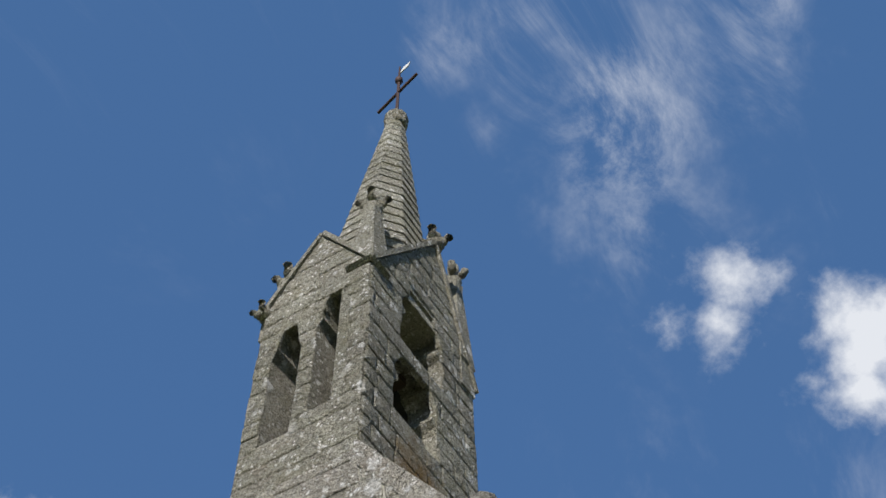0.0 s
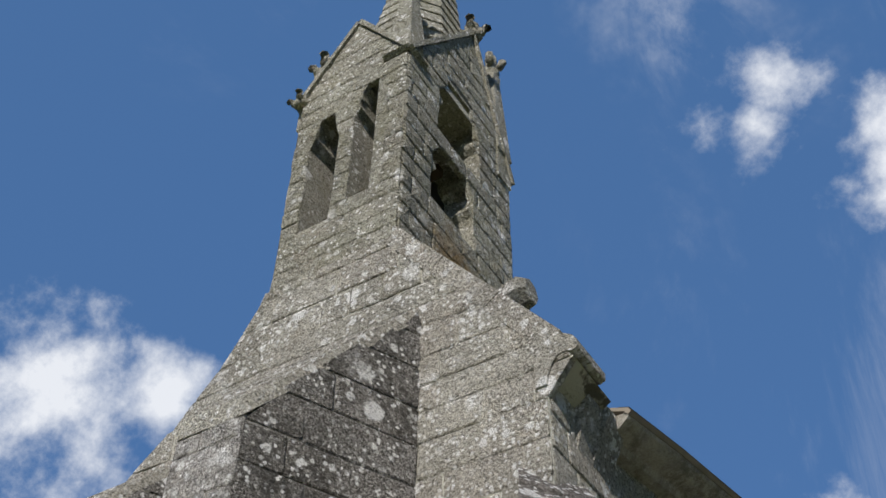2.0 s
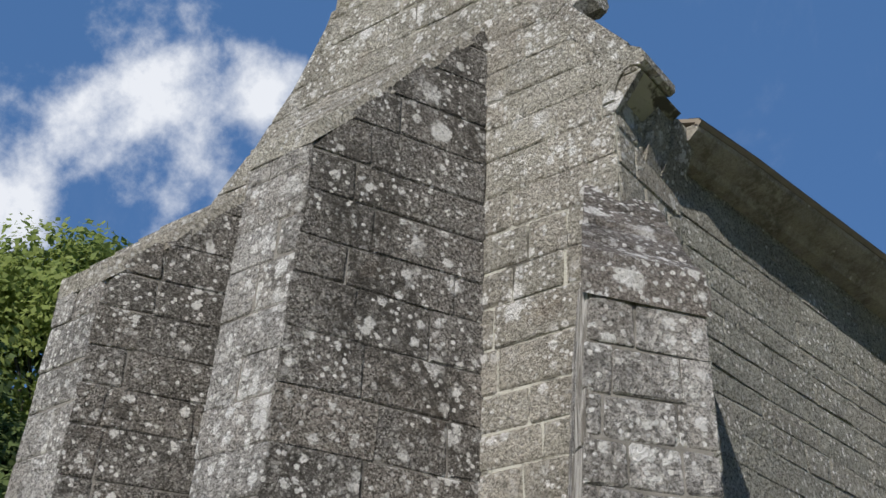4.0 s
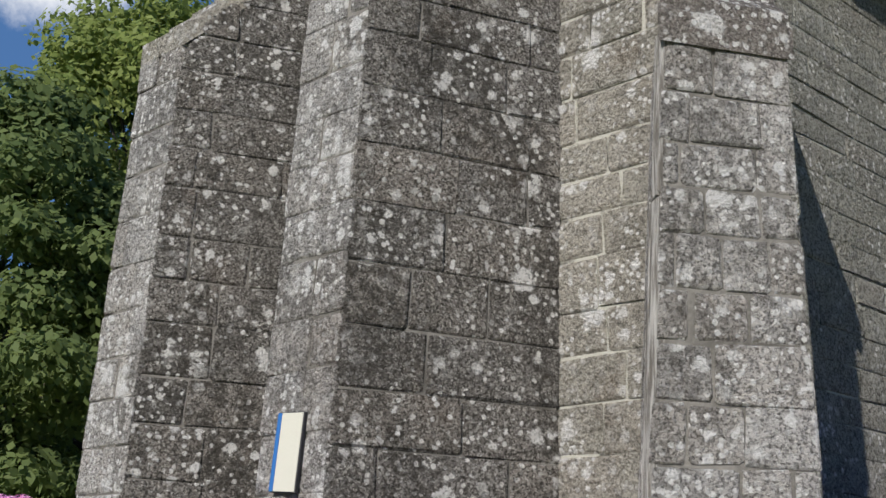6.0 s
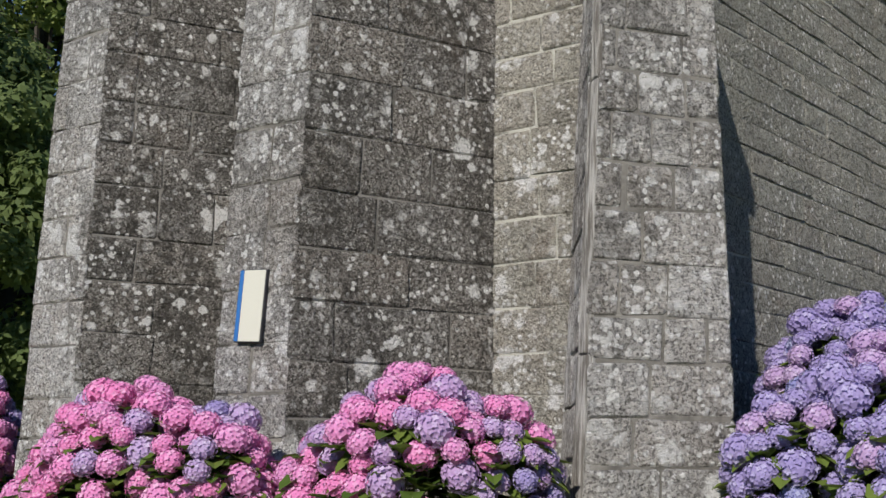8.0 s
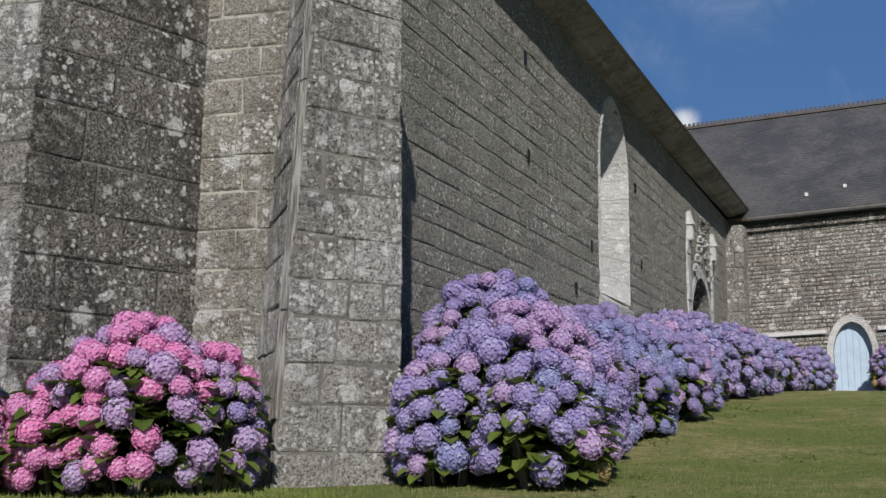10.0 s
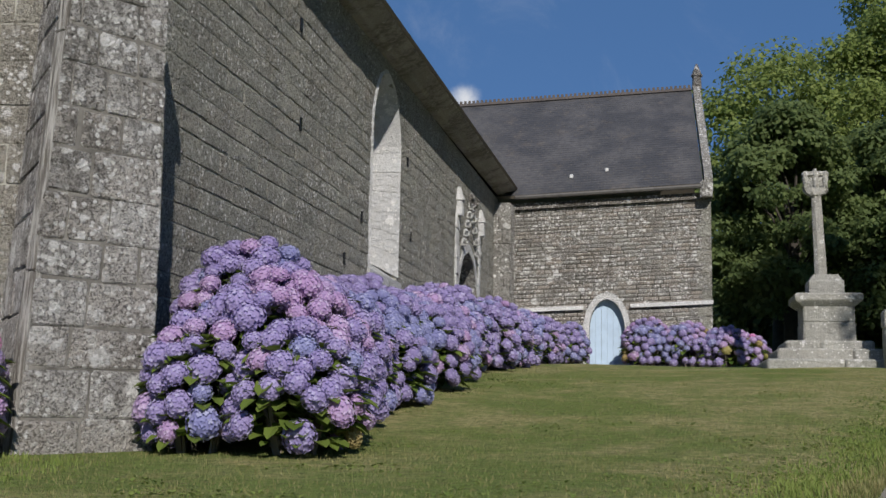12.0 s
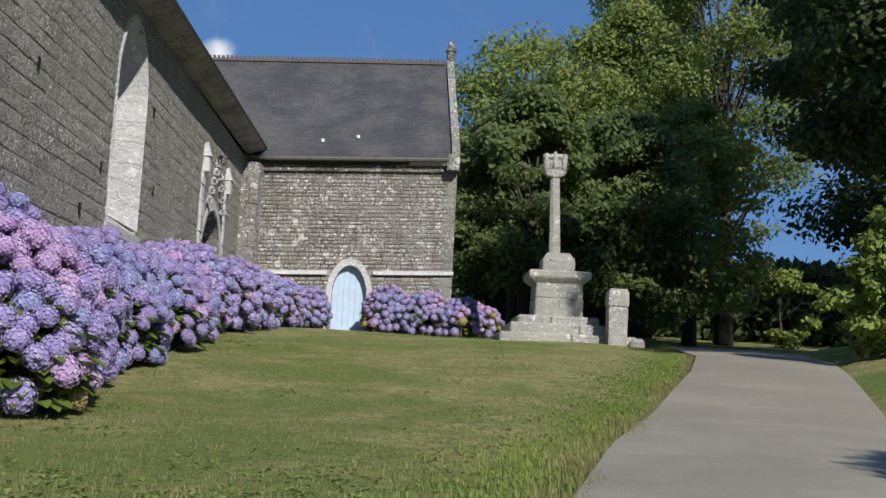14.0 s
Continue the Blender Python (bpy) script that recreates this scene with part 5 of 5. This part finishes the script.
tagged(part("lawn_weeds", join(weeds), "weed"), "broad-leaved weeds in the grass beside the lane", "weeds", kind="stuff")


# ---- trees ----
def tree(label, x, y, h, spread, crown_base, leaves, material, seed, leaf=0.16, trunk=0.28, name="tree", clumps=60, category="tree"):
    """Tapered trunk, forking limbs, and a crown of leaves in clumps with gaps between."""
    rr = random.Random(seed)
    nr = np.random.default_rng(seed)
    g = ground_z(x, y)
    t = empty(name, label, category, "trees round the church")
    top = Vector((x + rr.uniform(-0.5, 0.5), y + rr.uniform(-0.5, 0.5), g + h * 0.8))
    base = Vector((x, y, g - 0.2))
    pts = [base.lerp(top, s) + Vector((rr.uniform(-0.2, 0.2), rr.uniform(-0.2, 0.2), 0)) * (s > 0) for s in (0, 0.25, 0.5, 0.75, 1)]
    part("trunk", tube(pts, [trunk, trunk * 0.8, trunk * 0.6, trunk * 0.38, trunk * 0.12], 8), "bark", t, smooth=True)
    centres, limbs = [], []
    for i in range(clumps):
        s = rr.uniform(0, 1)
        zc = g + crown_base + (h - crown_base) * s
        prof = math.sin(math.pi * min(1, 0.18 + 0.80 * s)) ** 0.7
        a = rr.uniform(0, 6.283)
        r = spread * prof * math.sqrt(rr.uniform(0.15, 1))
        c = Vector((x + r * math.cos(a), y + r * math.sin(a), zc))
        centres.append((c, spread * rr.uniform(0.14, 0.27)))
        if i % 5 == 0:
            k = pts[1].lerp(pts[3], min(1, s * 0.9))
            m = k.lerp(c, 0.55) + Vector((0, 0, rr.uniform(0.1, 0.6)))
            limbs.append(tube([k, m, c], [trunk * 0.22, trunk * 0.10, 0.015], 5))
    part("branchwork", join(limbs), "bark", t)["kind"] = "stuff"
    per = max(1, leaves // clumps)
    cs = np.repeat(np.array([c for c, _ in centres]), per, axis=0)
    rs = np.repeat(np.array([r for _, r in centres]), per)
    v = nr.normal(size=(len(cs), 3))
    v /= np.linalg.norm(v, axis=1)[:, None]
    p = cs + v * (rs * nr.uniform(0.5, 1.1, len(cs)))[:, None] * np.array([1.2, 1.2, 0.62])
    face = v * 0.75 + nr.normal(size=(len(cs), 3)) * 0.42 + np.array([0, 0, 0.45])
    face /= np.linalg.norm(face, axis=1)[:, None]
    d = np.cross(face, nr.normal(size=(len(cs), 3)))
    d /= np.linalg.norm(d, axis=1)[:, None]
    s = np.cross(face, d)
    L = (leaf * nr.uniform(0.6, 1.3, len(cs)))[:, None]
    quad = np.stack([p, p + d * L * 0.5 + s * L * 0.32, p + d * L, p + d * L * 0.5 - s * L * 0.32], 1).reshape(-1, 3)
    me = bpy.data.meshes.new("crown")
    me.from_pydata(quad.tolist(), [], np.arange(len(quad)).reshape(-1, 4).tolist())
    me.materials.append(M[material])
    crown = new("crown", me)
    crown.parent = t
    crown["kind"] = "stuff"
    return t


TREES = (
    ("tall airy green ash tree behind the church", 8.3, 36, 11.6, 4.4, 2.5, "tree_leaf", 15000),
    ("tall green broadleaf tree behind the calvary", 12.6, 38, 13.4, 4.4, 2.0, "tree_leaf", 22000),
    ("tall broad green tree in the wood behind the lane", 14.8, 43, 18.0, 4.4, 2.5, "tree_leaf", 26000),
    ("tall tree with a high airy crown behind the lane", 17.0, 38, 18.5, 4.8, 6.8, "tree_leaf", 20000),
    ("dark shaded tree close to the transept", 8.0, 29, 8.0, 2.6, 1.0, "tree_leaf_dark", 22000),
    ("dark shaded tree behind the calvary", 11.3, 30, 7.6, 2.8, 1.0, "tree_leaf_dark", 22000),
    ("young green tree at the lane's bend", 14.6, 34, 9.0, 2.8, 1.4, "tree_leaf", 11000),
    ("dark dense tree leaning over the lane", 14.2, 12.0, 13.5, 4.1, 3.2, "leaf_darkest", 56000),
    ("dark dense tall tree beside the lane", 19.6, 20.5, 17.0, 5.6, 0.6, "leaf_darkest", 50000),
    # The next two stand out of view, added to shade the lane's end.
    ("unseen dense tree on the lane's bank, added to shade the lane", 15.8, 5.2, 12.5, 3.6, 4.0, "leaf_darkest", 22000),
    ("unseen dense tree behind the lane's bank, added to shade the ground", 19.5, 8.8, 13.0, 4.2, 2.2, "leaf_darkest", 20000),
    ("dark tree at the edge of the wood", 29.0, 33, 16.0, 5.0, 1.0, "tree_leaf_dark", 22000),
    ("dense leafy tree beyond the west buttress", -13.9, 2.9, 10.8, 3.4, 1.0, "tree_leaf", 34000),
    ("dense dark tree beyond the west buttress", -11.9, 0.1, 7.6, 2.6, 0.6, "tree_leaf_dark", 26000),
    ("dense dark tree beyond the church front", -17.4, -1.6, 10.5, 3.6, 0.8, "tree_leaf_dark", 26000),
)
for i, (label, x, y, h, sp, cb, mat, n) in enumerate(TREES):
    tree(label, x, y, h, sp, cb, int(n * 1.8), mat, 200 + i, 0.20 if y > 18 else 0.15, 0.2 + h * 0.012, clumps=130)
tree("small roadside tree beside the lane", 10.35, -7.75, 5.6, 1.6, 1.6, 9000, "tree_leaf", 303, 0.13, 0.09, clumps=40)
tree("bright green leafy shrub on the lane's bank", 11.2, 8.2, 2.3, 0.95, 0.1, 14000, "weed", 300, 0.11, 0.05, "shrub", 60, "shrub")
tree("olive shrub in the clearing behind the wood", 19.4, 37.5, 3.0, 1.5, 0.2, 6000, "weed", 301, 0.2, 0.06, "shrub", 18, "shrub")


def wood(name, label, x0, x1, y, h, n, seed):
    """Far wood: a ragged bank of leaves."""
    nr = np.random.default_rng(seed)
    x = nr.uniform(x0, x1, n)
    ht = h * (0.75 + 0.25 * np.sin(x * 0.35 + seed) * np.sin(x * 0.13))
    z = ht * nr.random(n) ** 0.7
    yy = y + nr.normal(0, 1.6, n) - (1 - z / ht) * 1.5
    gz = np.array([ground_z(a, b) for a, b in zip(x, yy)])
    p = np.stack([x, yy, gz + z], 1)
    d = nr.normal(size=(n, 3))
    d /= np.linalg.norm(d, axis=1)[:, None]
    s = np.cross(d, nr.normal(size=(n, 3)))
    s /= np.linalg.norm(s, axis=1)[:, None]
    L = nr.uniform(0.25, 0.6, n)[:, None]
    quad = np.stack([p, p + d * L * 0.5 + s * L * 0.35, p + d * L, p + d * L * 0.5 - s * L * 0.35], 1).reshape(-1, 3)
    me = bpy.data.meshes.new(name)
    me.from_pydata(quad.tolist(), [], np.arange(len(quad)).reshape(-1, 4).tolist())
    # The shade over this wood is put into its dark leaf colour.
    me.materials.append(M["leaf_darkest"])
    return tagged(new(name, me), label, "wood", kind="stuff")


wood("far_wood", "dense dark wood behind the lane", 3, 38, 48, 5.0, 50000, 5)
wood("far_wood", "dense dark wood beyond the church front", -34, -14, 9, 7.0, 40000, 6)
